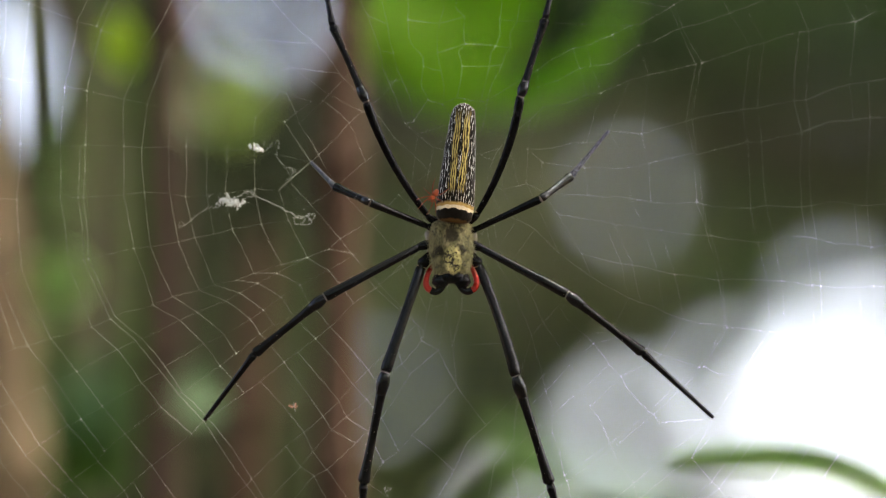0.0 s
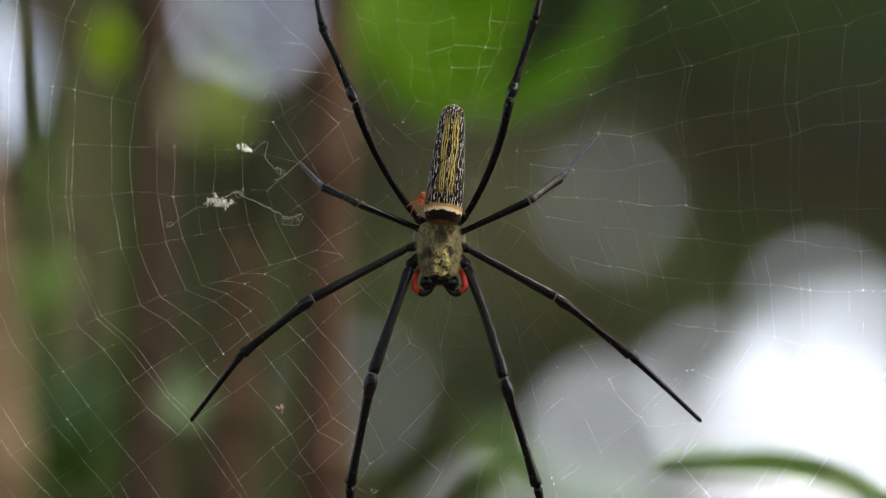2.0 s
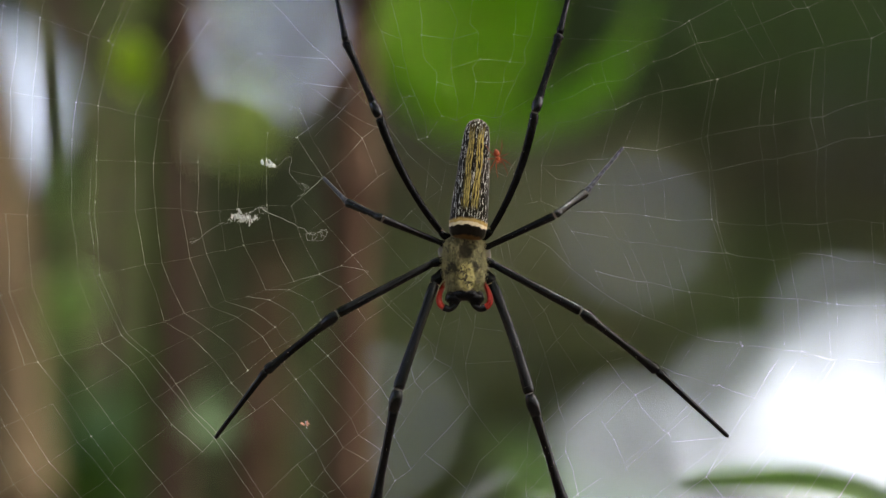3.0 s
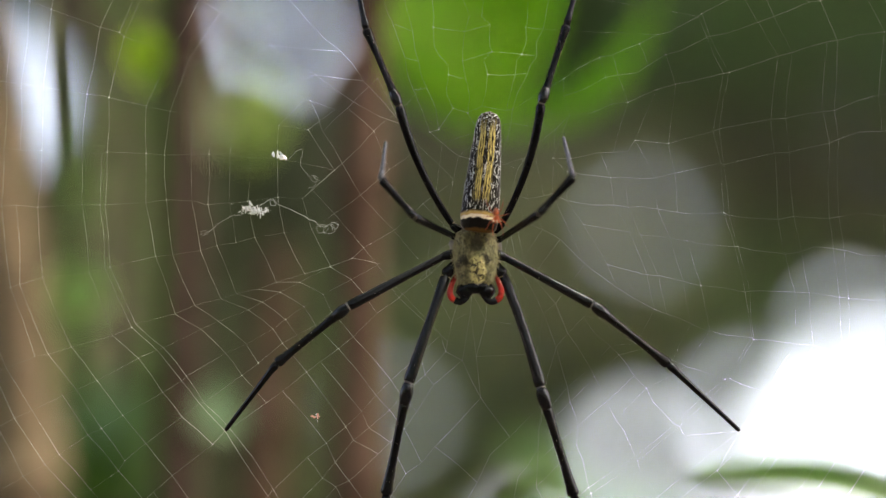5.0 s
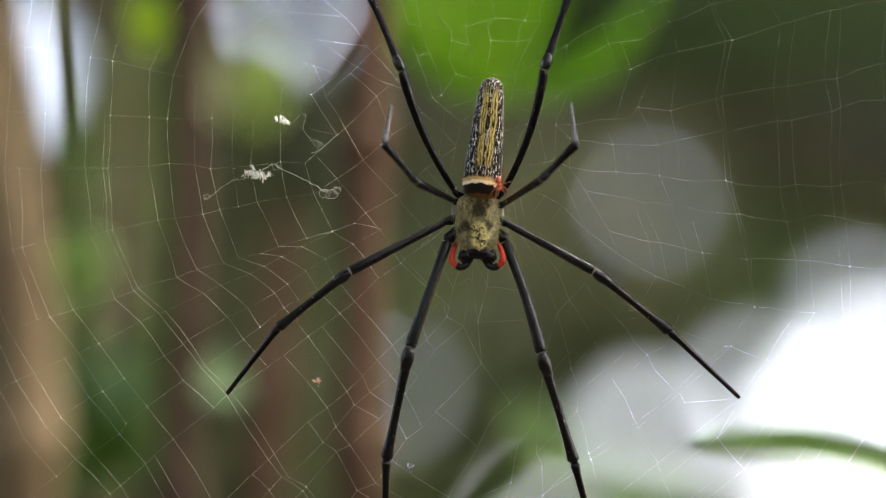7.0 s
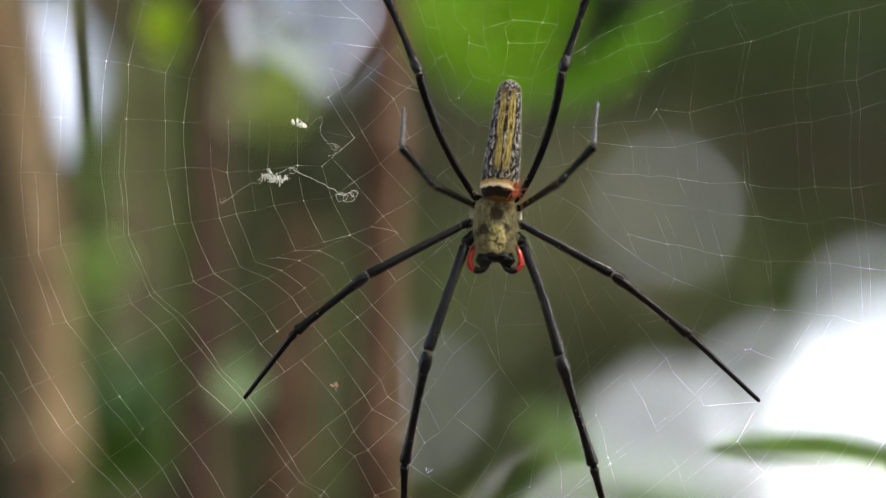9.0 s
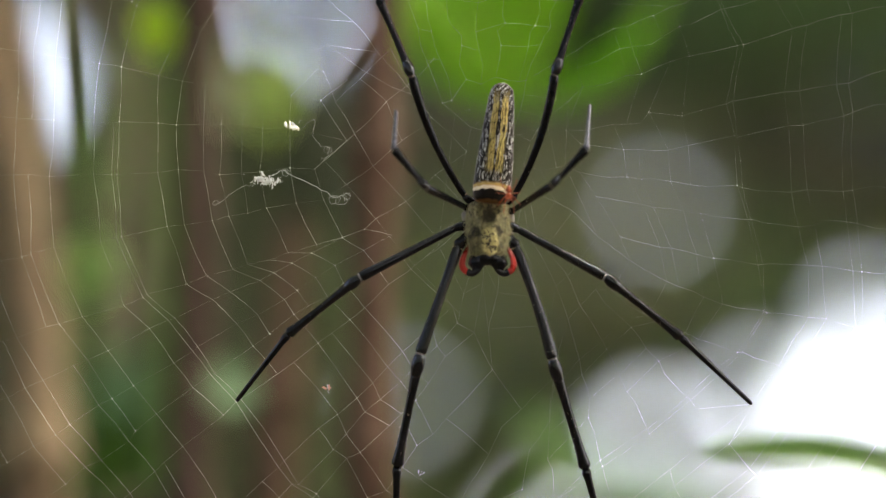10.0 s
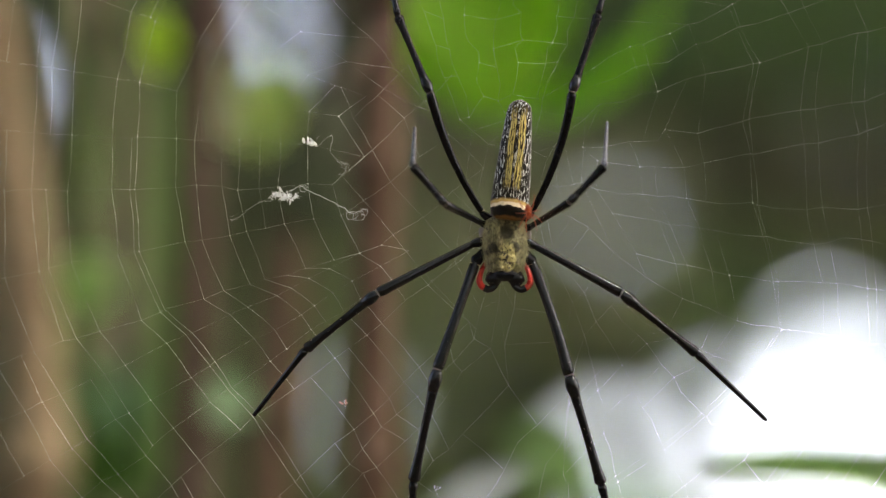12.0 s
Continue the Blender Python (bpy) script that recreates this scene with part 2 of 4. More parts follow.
pale_leaf = leaf_material("pale_green_leaf", (0.36, 0.41, 0.29), (0.52, 0.59, 0.43), (0.68, 0.80, 0.57), 0.5)
wood_leaf = leaf_material("woodland_leaf", (0.033, 0.056, 0.029), (0.072, 0.115, 0.058), (0.060, 0.11, 0.042), 0.3, 3)
wood_leaf_brown = leaf_material("withered_leaf", (0.048, 0.056, 0.038), (0.100, 0.113, 0.078), (0.070, 0.082, 0.045), 0.25, 3)
wood_leaf_bright = leaf_material("young_woodland_leaf", (0.056, 0.080, 0.036), (0.112, 0.145, 0.070), (0.10, 0.15, 0.06), 0.4, 3)

low_leaf = leaf_material("sunlit_undergrowth_leaf", (0.080, 0.118, 0.054), (0.150, 0.210, 0.102), (0.125, 0.20, 0.08), 0.4, 3)
bough_leaf = leaf_material("deep_green_bough_leaf", (0.024, 0.062, 0.018), (0.052, 0.125, 0.040), (0.050, 0.14, 0.034), 0.3, 3)
fern_leaf = leaf_material("fern_green_leaf", (0.040, 0.085, 0.028), (0.080, 0.160, 0.055), (0.07, 0.17, 0.045), 0.35, 3)
mist_leaf = leaf_material("greyish_green_leaf", (0.115, 0.135, 0.085), (0.20, 0.235, 0.155), (0.15, 0.19, 0.10), 0.4, 3)
# near-black leaf colour that puts the shade behind the stalks into a leaf mass
shade_mass_leaf = leaf_material("background_shade_leaf", (0.012, 0.022, 0.010), (0.030, 0.048, 0.022), (0.02, 0.045, 0.014), 0.2, 30)


# ---- mesh helpers ----
def part(name, bm, mat, parent=None, label="", smooth=True):
    me = bpy.data.meshes.new(name)
    bmesh.ops.recalc_face_normals(bm, faces=bm.faces[:])
    bm.to_mesh(me)
    bm.free()
    if smooth:
        me.polygons.foreach_set("use_smooth", [True] * len(me.polygons))
    me.materials.append(mat)
    ob = new(name, me)
    if parent:
        ob.parent = parent
    if label:
        tagged(ob, label)
    return ob


def raw_part(name, verts, faces, mat, parent=None, label="", smooth=False):
    me = bpy.data.meshes.new(name)
    me.from_pydata([tuple(v) for v in verts], [], faces)
    if smooth:
        me.polygons.foreach_set("use_smooth", [True] * len(me.polygons))
    me.materials.append(mat)
    ob = new(name, me)
    if parent:
        ob.parent = parent
    if label:
        tagged(ob, label)
    return ob


def loft(bm, sections, sides=14, caps=True):
    """Skin over ellipses: (centre, axis_a, axis_b), the axes as vectors with their half lengths."""
    rings = []
    for c, a, b in sections:
        c, a, b = Vector(c), Vector(a), Vector(b)
        rings.append([bm.verts.new(c + a * math.cos(2 * math.pi * i / sides) + b * math.sin(2 * math.pi * i / sides))
                      for i in range(sides)])
    for p, q in zip(rings, rings[1:]):
        for i in range(sides):
            j = (i + 1) % sides
            bm.faces.new((p[i], p[j], q[j], q[i]))
    if caps:
        bm.faces.new(rings[0][::-1])
        bm.faces.new(rings[-1])
    return rings


def tube(bm, points, radii, sides=8, flat=1.0):
    """A tube along points with a radius at each."""
    pts = [Vector(p) for p in points]
    out, side = [], None
    for i, p in enumerate(pts):
        d = (pts[min(i + 1, len(pts) - 1)] - pts[max(i - 1, 0)]).normalized()
        if side is None:
            side = d.cross(Vector((0, 1, 0)))
            if side.length < 0.1:
                side = d.cross(Vector((1, 0, 0)))
        side = (side - d * side.dot(d)).normalized()
        out.append((p, side * radii[i], d.cross(side) * radii[i] * flat))
    return loft(bm, out, sides)


def spline(points, steps):
    """Points along a smooth line through the given ones."""
    p = [Vector(q) for q in points]
    p = [p[0] * 2 - p[1]] + p + [p[-1] * 2 - p[-2]]
    out = []
    for i in range(1, len(p) - 2):
        for k in range(steps):
            t = k / steps
            a, b, c, d = p[i - 1], p[i], p[i + 1], p[i + 2]
            out.append(0.5 * (2 * b + (c - a) * t + (2 * a - 5 * b + 4 * c - d) * t * t + (3 * b - a - 3 * c + d) * t ** 3))
    out.append(p[-2])
    return out


def mm(v):
    return Vector(v) * 0.001


def between(a, b, spin=0.0):
    """A pose at a whose z axis runs to b."""
    a, b = Vector(a), Vector(b)
    z = (b - a).normalized()
    x = Vector((0, -1, 0)).cross(z)
    x = (x if x.length > 0.05 else Vector((1, 0, 0)).cross(z)).normalized()
    y = z.cross(x)
    m = Matrix((x, y, z)).transposed().to_4x4()
    m.translation = a
    return m


# ---- the large spider ----
BODY = mm((6.7, -6.0, 5.4))
spider = tagged(new("orb_weaver_spider"), "large black and yellow orb-weaver spider hanging head-down on its web", "spider")
spider.matrix_world = WEB @ Matrix.Translation(BODY)


def limb(name, length, profile, mat, parent, m, bow=0.0, sides=12, label="", curve=0.0):
    """A leg segment along its own z axis; profile: (share of the length, radius in mm)."""
    bm = bmesh.new()
    rings = []
    for s, r in profile:
        r *= 0.001
        rings.append(((curve * length * 4 * s * (1 - s), bow * length * 4 * s * (1 - s), s * length), (r, 0, 0), (0, r, 0)))
    loft(bm, rings, sides)
    ob = part(name, bm, mat, parent, label)
    ob.matrix_basis = m
    return ob


FEMUR = [(0, 0.55), (0.04, 0.78), (0.12, 0.84), (0.2, 0.85), (0.3, 0.87), (0.45, 0.92), (0.6, 0.98), (0.73, 1.05), (0.85, 1.1), (0.93, 1.17), (0.97, 1.14), (0.99, 1.02), (1.0, 0.85)]
STOUT_FEMUR = [(0, 0.75), (0.03, 1.0), (0.1, 1.05), (0.2, 0.98), (0.3, 0.94), (0.45, 0.94), (0.6, 0.98), (0.73, 1.05), (0.85, 1.1), (0.93, 1.17), (0.97, 1.14), (0.99, 1.02), (1.0, 0.85)]
PATELLA = [(0, 0.80), (0.06, 0.92), (0.2, 1.16), (0.42, 1.32), (0.62, 1.30), (0.82, 1.12), (1.0, 0.98)]
TIBIA = [(0, 0.96), (0.04, 1.0), (0.14, 0.9), (0.35, 0.82), (0.55, 0.82), (0.75, 0.92), (0.88, 1.06), (0.95, 1.22), (0.975, 1.2), (0.99, 0.98), (1.0, 0.62)]
SHORT_PATELLA = [(0, 0.80), (0.06, 0.95), (0.2, 1.12), (0.42, 1.20), (0.62, 1.16), (0.82, 1.06), (1.0, 0.98)]
SHORT_TIBIA = [(0, 0.96), (0.04, 1.0), (0.14, 0.97), (0.35, 0.98), (0.55, 1.05), (0.75, 1.16), (0.88, 1.27), (0.95, 1.32), (0.975, 1.28), (0.99, 1.05), (1.0, 0.62)]
METATARSUS = [(0, 0.6), (0.04, 0.82), (0.12, 0.62), (0.5, 0.50), (0.8, 0.44), (0.96, 0.42), (0.99, 0.34), (1.0, 0.1)]


def thick(profile, k):
    return [(s, r * k) for s, r in profile]


def spines(length, r0, r1, count, seed, bow=0.0, curve=0.0):
    """Short stiff hairs that stand off a leg segment."""
    rnd = random.Random(seed)
    verts, faces = [], []
    for _ in range(count):
        s, a = rnd.uniform(0.08, 0.97), rnd.uniform(0, 2 * math.pi)
        r = (r0 + (r1 - r0) * s) * 0.001
        n = Vector((math.cos(a), math.sin(a), 0))
        b = n * r * 0.93 + Vector((curve * length * 4 * s * (1 - s), bow * length * 4 * s * (1 - s), s * length))
        tip = b + n * rnd.uniform(0.0002, 0.0005) + Vector((0, 0, rnd.uniform(0.0002, 0.0006)))
        side = Vector((0, 0, 1)).cross(n) * 0.00004
        k = len(verts)
        verts += [b - side, b + side, b + Vector((0, 0, 0.0001)), tip]
        faces += [(k, k + 1, k + 3), (k + 1, k + 2, k + 3), (k + 2, k, k + 3)]
    return verts, faces


def leg(root, points, scale, seed, meta_mat=None, curve=0.0):
    """A leg from its base over the knee and ankle to its tip, points in mm in the web's frame. Returns its parts."""
    base, knee, ankle, tip = [mm(p) - BODY for p in points]
    f_pose = between(base, knee)
    # the front legs' stronger sheen is put into their own material
    skin = chitin if meta_mat else chitin_lit if scale > 1.02 else chitin_shaded
    femur = limb("leg", (knee - base).length, thick(STOUT_FEMUR if scale > 1.1 else FEMUR, scale), skin, spider, f_pose, 0.02, curve=curve)
    k = scale * (1.4 if scale > 1.1 else 1.0)
    limb("trochanter", 0.0004, [(0, 0.5 * k), (0.3, 0.74 * k), (0.7, 0.76 * k), (1, 0.55 * k)],
         joint_tan, femur, pose(0, 0, 0.0007), label="pale ring at the base of the leg")
    root = mm(root) - BODY
    limb("coxa", (base - root).length + 0.0007, [(0, 0.9 * scale), (0.3, 1.12 * scale), (0.65, 1.05 * scale), (0.88, max(0.86, k * 0.74) * scale), (1, 0.6 * k)],
         chitin, spider, between(root, base), label="black leg root")
    inv = f_pose.inverted()
    t_pose = inv @ between(knee, ankle)
    length = (ankle - knee).length
    pat = limb("patella", length * 0.2, thick(SHORT_PATELLA if meta_mat else PATELLA, scale), chitin_gloss, femur, t_pose)
    # joint ring; its grey on the front legs stands in for a white glint
    limb("knee_skin", 0.0005, [(0, 0.7 * scale), (0.3, 0.88 * scale), (0.7, 0.88 * scale), (1, 0.7 * scale)], coxa_grey if scale > 1.02 else chitin_brown, femur,
         pose(0, 0, (knee - base).length - 0.0002), label="ring of the knee joint, coloured pale on the front legs for its glint")
    tibia = limb("tibia", length * 0.82, thick(SHORT_TIBIA if meta_mat else TIBIA, scale), skin, femur, t_pose @ pose(0, 0, length * 0.18))
    m_pose = inv @ between(ankle, tip)
    meta = limb("metatarsus", (tip - ankle).length, thick(METATARSUS, scale * (1.2 if meta_mat else 1.15)), meta_mat or chitin, femur, m_pose, 0.015)
    for seg, ln, r0, r1, cnt in ((femur, (knee - base).length, 0.66, 1.05, 70 if scale > 1.02 else 24), (tibia, length * 0.82, 0.85, 0.95, 30)):
        v, f = spines(ln, r0 * scale, r1 * scale, cnt, seed + cnt, 0.02 if seg is femur else 0.0, curve if seg is femur else 0.0)
        hair = raw_part("leg_hair", v, f, bristle, None)
        hair.parent = femur
        hair.matrix_basis = Matrix() if seg is femur else t_pose @ pose(0, 0, length * 0.18)
    return femur, pat, tibia, meta


leg((2.9, -5.5, -0.9), [(-0.7, -6.0, -4.5), (-9.5, -11.0, -29.6), (-14.8, -7.0, -55.7), (-15.3, 0.0, -81.7)], 1.18, 11)
leg((8.9, -5.5, -0.9), [(12.1, -6.0, -4.5), (20.9, -11.0, -30.7), (28.7, -7.0, -56.0), (35.4, 0.0, -80.4)], 1.18, 12, curve=0.02)
leg((2.6, -5.5, 0.4), [(-1.3, -6.0, -0.5), (-23.4, -11.0, -12.1), (-40.0, -7.0, -25.3), (-52.3, 0.0, -41.2)], 1.07, 13)
leg((9.2, -5.5, 0.5), [(12.7, -6.0, -0.8), (32.9, -11.0, -11.7), (50.6, -7.0, -25.6), (67.5, 0.0, -41.3)], 1.07, 14)
# the hindmost pair, which shifts its grip a little
H4L = [(0.9, -6.0, 6.3), (-11.7, -11.0, 34.1), (-19.3, -7.0, 52.0), (-24.3, 0.0, 75.4)]
H4R = [(11.9, -6.0, 6.6), (21.1, -11.0, 34.6), (27.1, -7.0, 52.8), (33.1, 0.0, 75.4)]
hind_left = leg((3.9, -4.5, 4.3), H4L, 0.95, 15, curve=0.045)
hind_right = leg((8.7, -4.5, 4.3), H4R, 0.95, 16, curve=-0.05)
# the short third pair, first stretched out on the web
T3L_0 = [(0.8, -6.0, 4.1), (-12.8, -13.0, 9.8), (-21.1, -6.0, 13.6), (-26.8, 0.0, 19.5)]
T3R_0 = [(11.7, -6.0, 3.4), (26.8, -13.0, 10.4), (34.1, -6.0, 15.7), (43.2, 0.0, 26.4)]
third_left = leg((3.4, -5.0, 3.0), T3L_0, 0.84, 17, tarsus_grey)
third_right = leg((8.7, -5.0, 2.5), T3R_0, 0.84, 18, tarsus_grey)


def build_abdomen():
    base, tip = mm((6.8, -8.8, 7.5)) - BODY, mm((9.3, -9.5, 32.8)) - BODY
    m = between(base, tip)
    length = (tip - base).length
    prof = [(-0.10, 2.4), (-0.088, 3.5), (-0.06, 4.1), (-0.01, 4.35), (0.05, 4.5), (0.2, 4.35), (0.4, 4.0), (0.6, 3.6), (0.78, 3.2),
            (0.88, 2.95), (0.94, 2.55), (0.975, 1.85), (0.993, 0.95), (1.0, 0.25)]
    bm = bmesh.new()
    loft(bm, [((0, 0, s * length), (r * 0.001, 0, 0), (0, r * 0.00078, 0)) for s, r in prof], 32)
    bmesh.ops.subdivide_edges(bm, edges=bm.edges[:], cuts=1, use_grid_fill=True)
    for v in bm.verts:
        v.co += Vector((v.co.x, v.co.y, 0)).normalized() * 0.00012 * noise.noise(v.co * 900)
    ab = part("abdomen", bm, abdomen_skin, spider, "black abdomen with yellow stripes and white speckles")
    ab.matrix_basis = m

    b = bmesh.new()
    tube(b, [(0, 0, 0), (0, 0, 0.0008), (0, 0, 0.0014)], [0.0011, 0.0009, 0.0003], 10)
    sp = part("spinnerets", b, chitin_brown, ab)
    sp.matrix_basis = pose(0, -0.0018, length * 0.955, 40)


build_abdomen()


def build_front_body():
    z = lambda py: (441 - py) * 0.132
    rows_ = [(397, 2.2, 1.6), (401, 3.9, 2.6), (410, 4.6, 3.4), (426, 5.0, 4.0), (445, 5.25, 4.3), (462, 5.0, 4.4), (478, 4.5, 4.5),
             (490, 4.2, 4.3), (496, 3.9, 3.6), (500, 3.0, 2.4)]
    bm = bmesh.new()
    cx, cz = BODY.x, BODY.z
    secs = []
    fine_rows = spline(rows_, 5)
    for py, hw, hd in fine_rows:
        secs.append(((-0.0007, 0, z(py) * 0.001 - cz), (hw * 0.001, 0, 0), (0, hd * 0.001, 0)))
    loft(bm, secs, 80)
    for v in bm.verts:
        q = Vector((v.co.x + 0.0007, v.co.y, v.co.z))
        d = 0.00040 * noise.noise(v.co * 420) + 0.00028 * noise.noise(v.co * 1000)
        # a hollow high on the back, ridges beside it that meet below, and crinkles towards the head
        hollow = math.exp(-((q.x - 0.0001) / 0.0017) ** 2 - ((q.z + 0.0028) / 0.0018) ** 2)
        ridge = math.exp(-((abs(q.x) - 0.0010 - 0.55 * max(0.0, q.z + 0.0060)) / 0.0007) ** 2) * math.exp(-((q.z + 0.0038) / 0.0026) ** 2)
        crinkle = math.exp(-(q.x / 0.0026) ** 2 - ((q.z + 0.0092) / 0.0034) ** 2)
        if v.co.y < 0:
            v.co.y += 0.0011 * hollow - 0.0006 * ridge - 0.0021 * crinkle * noise.noise(v.co * 1500 + Vector((3, 1, 2)))
        v.co += Vector((q.x, q.y, 0)).normalized() * d
    carapace = part("carapace", bm, gold_hair, spider, "carapace with matted olive-gold hair and dark pits")

    # fine hair on the back
    rnd = random.Random(5)
    verts, faces = [], []
    for _ in range(5200):
        py = rnd.uniform(402, 496)
        for (p0, w0, d0), (p1, w1, d1) in zip(rows_, rows_[1:]):
            if p0 <= py <= p1:
                k = (py - p0) / (p1 - p0)
                hw, hd = w0 + (w1 - w0) * k, d0 + (d1 - d0) * k
                break
        a = rnd.uniform(math.pi * 0.95, math.pi * 2.05)
        n = Vector((math.cos(a), math.sin(a), 0))
        if (rnd.random() < 0.55 and abs(n.x) < 0.8) or (abs(n.x * hw) < 2.4 and (py > 444 or py < 436)):
            continue
        b = Vector((n.x * hw * 0.001 - 0.0007, n.y * hd * 0.001, z(py) * 0.001 - cz))
        tip = b + n * rnd.uniform(0.0002, 0.0007) * (1.0 + 0.6 * abs(n.x)) + Vector((rnd.uniform(-0.0004, 0.0004), 0, rnd.uniform(-0.0008, 0.0001)))
        s = Vector((0.00004, 0, 0))
        k = len(verts)
        verts += [b - s, b + s, tip]
        faces.append((k, k + 1, k + 2))
    tagged(raw_part("carapace_hair", verts, faces, hair_gold, carapace, "short golden hair"), kind="stuff")

    # grey skin between the roots of the legs
    for x, py, rx, rz in ((-1, 427, 0.9, 1.7), (1, 430, 1.0, 1.9), (1, 452, 0.8, 0.9), (-1, 456, 0.6, 0.8)):
        b = bmesh.new()
        bmesh.ops.create_icosphere(b, subdivisions=3, radius=0.001)
        for v in b.verts:
            v.co = Vector((v.co.x * rx, v.co.y * 1.2, v.co.z * rz)) * (1 + 0.22 * noise.noise(v.co * 1300 + Vector((py, 0, 0))))
        c = part("leg_skin", b, coxa_grey, spider, "grey skin between leg roots")
        c.matrix_basis = pose(x * 0.0052 - 0.0007, 0.0008, z(py) * 0.001 - cz)

    # black head with the jaws
    b = bmesh.new()
    loft(b, [((-0.0006, 0, z(py) * 0.001 - cz), (hw * 0.001, 0, 0), (0, hd * 0.001, 0))
             for py, hw, hd in ((486, 3.2, 3.0), (491, 4.0, 3.6), (498, 4.3, 3.9), (504, 4.05, 3.9), (509, 3.3, 3.1), (511, 2.2, 2.0))], 24)
    part("head", b, chitin, spider, "glossy black head")
    for x in (-1, 1):
        b = bmesh.new()
        x0 = x * 2.35 - 0.7
        tube(b, [mm((x0, -1.0, z(502))) - Vector((0, 0, cz)), mm((x0 + x * 0.2, -1.6, z(507))) - Vector((0, 0, cz)),
                 mm((x0 - x * 0.2, -1.4, z(512))) - Vector((0, 0, cz)), mm((x0 - x * 0.5, -0.8, z(515))) - Vector((0, 0, cz))],
             [0.0020, 0.0021, 0.0017, 0.0006], 14)
        jaw = part("chelicera", b, chitin, spider, "glossy black jaw")
        b = bmesh.new()
        for k in range(26):
            a = rnd.uniform(0, 6.28)
            q = mm((x0 + 1.6 * math.cos(a), -1.6 + 1.4 * math.sin(a), z(510))) - Vector((0, 0, cz))
            tube(b, [q, q + Vector((rnd.uniform(-0.0003, 0.0003), 0, -0.0007))], [0.00004, 0.00001], 3)
        part("jaw_bristles", b, chitin_brown, jaw)
        for ex, ey in ((0.9, 497), (1.9, 499), (3.4, 497)):
            b = bmesh.new()
            bmesh.ops.create_icosphere(b, subdivisions=2, radius=0.00042)
            e = part("eye", b, chitin, spider, "shiny black eye")
            e.matrix_basis = pose((x * ex - 0.6) * 0.001, -0.0042 + 0.0004 * ex, z(ey) * 0.001 - cz)
        # red palp that bows outwards, with a black tip
        pts = [(4.2, 0.6, z(474)), (5.0, -0.6, z(486)), (5.7, -1.6, z(499)), (5.9, -2.1, z(511)), (5.4, -2.3, z(519)), (4.6, -2.3, z(523))]
        pts = [mm((x * p[0] - 0.7, p[1], p[2])) - Vector((0, 0, cz)) for p in pts]
        line = spline(pts, 5)
        n = len(line)
        b = bmesh.new()
        tube(b, line, [0.00042 + 0.00036 * math.sin(math.pi * min(1, 0.05 + 0.72 * (i / n) ** 1.4)) for i in range(n)], 12)
        palp = part("pedipalp", b, red_chitin, spider, "bright red pedipalp")
        pts = [(4.8, -2.3, z(522)), (3.8, -2.3, z(525)), (2.7, -2.3, z(522)), (1.9, -2.1, z(515)), (1.6, -2.0, z(509))]
        line = spline([mm((x * p[0] - 0.7, p[1], p[2])) - Vector((0, 0, cz)) for p in pts], 5)
        n = len(line)
        b = bmesh.new()
        tube(b, line, [0.00085 - 0.0003 * i / n for i in range(n)], 12)
        part("palp_tip", b, chitin, palp, "black palp tip")
    return carapace


build_front_body()


# ---- the small red male that walks over her ----
def build_male():
    m = tagged(new("male_spider"), "tiny orange-red male spider climbing on the large one", "spider")
    b = bmesh.new()
    loft(b, [((0, 0, z * 0.001), (r * 0.001, 0, 0), (0, r * 0.0009, 0)) for z, r in
             ((0, 0.25), (0.3, 0.75), (0.9, 0.95), (1.6, 0.8), (2.2, 0.45), (2.4, 0.1))], 14)
    part("abdomen", b, orange_chitin, m)
    b = bmesh.new()
    loft(b, [((0, 0, z * 0.001), (r * 0.001, 0, 0), (0, r * 0.0008, 0)) for z, r in
             ((0.1, 0.2), (-0.2, 0.7), (-0.8, 0.8), (-1.3, 0.6), (-1.6, 0.2))], 14)
    part("carapace", b, orange_chitin, m)
    for x in (-1, 1):
        for k, (dx, dz, reach) in enumerate(((1.0, -3.9, 1), (2.3, -2.6, 1), (2.5, 0.1, 0.8), (1.7, 3.0, 1))):
            b = bmesh.new()
            root = Vector((x * 0.6, 0, -0.9 + 0.3 * k)) * 0.001
            tip = Vector((x * dx, 0.9, dz)) * 0.001 * 1.6
            mid = (root + tip) * 0.5 + Vector((x * 0.3, -1.0, 0)) * 0.001
            line = spline([root, mid, tip], 5)
            tube(b, line, [0.00017 - 0.00011 * i / len(line) for i in range(len(line))], 6)
            part("leg", b, orange_chitin, m)
    for x in (-1, 1):
        b = bmesh.new()
        tube(b, [mm((x * 0.3, -0.2, -1.4)), mm((x * 0.45, -0.5, -1.9)), mm((x * 0.3, -0.4, -2.3))], [0.0002, 0.00028, 0.0001], 8)
        part("palp", b, orange_chitin, m)
    return m


male = build_male()
for ob in male.children:
    ob.data.transform(Matrix.Diagonal((0.74, 0.74, 0.74, 1)))


# ---- the orb web ----
web = tagged(new("orb_web"), "large fine orb web of pale silk with radial and spiral threads", "spider web")
web.matrix_world = WEB
HUB = mm((9.8, 0.0, 14.7))
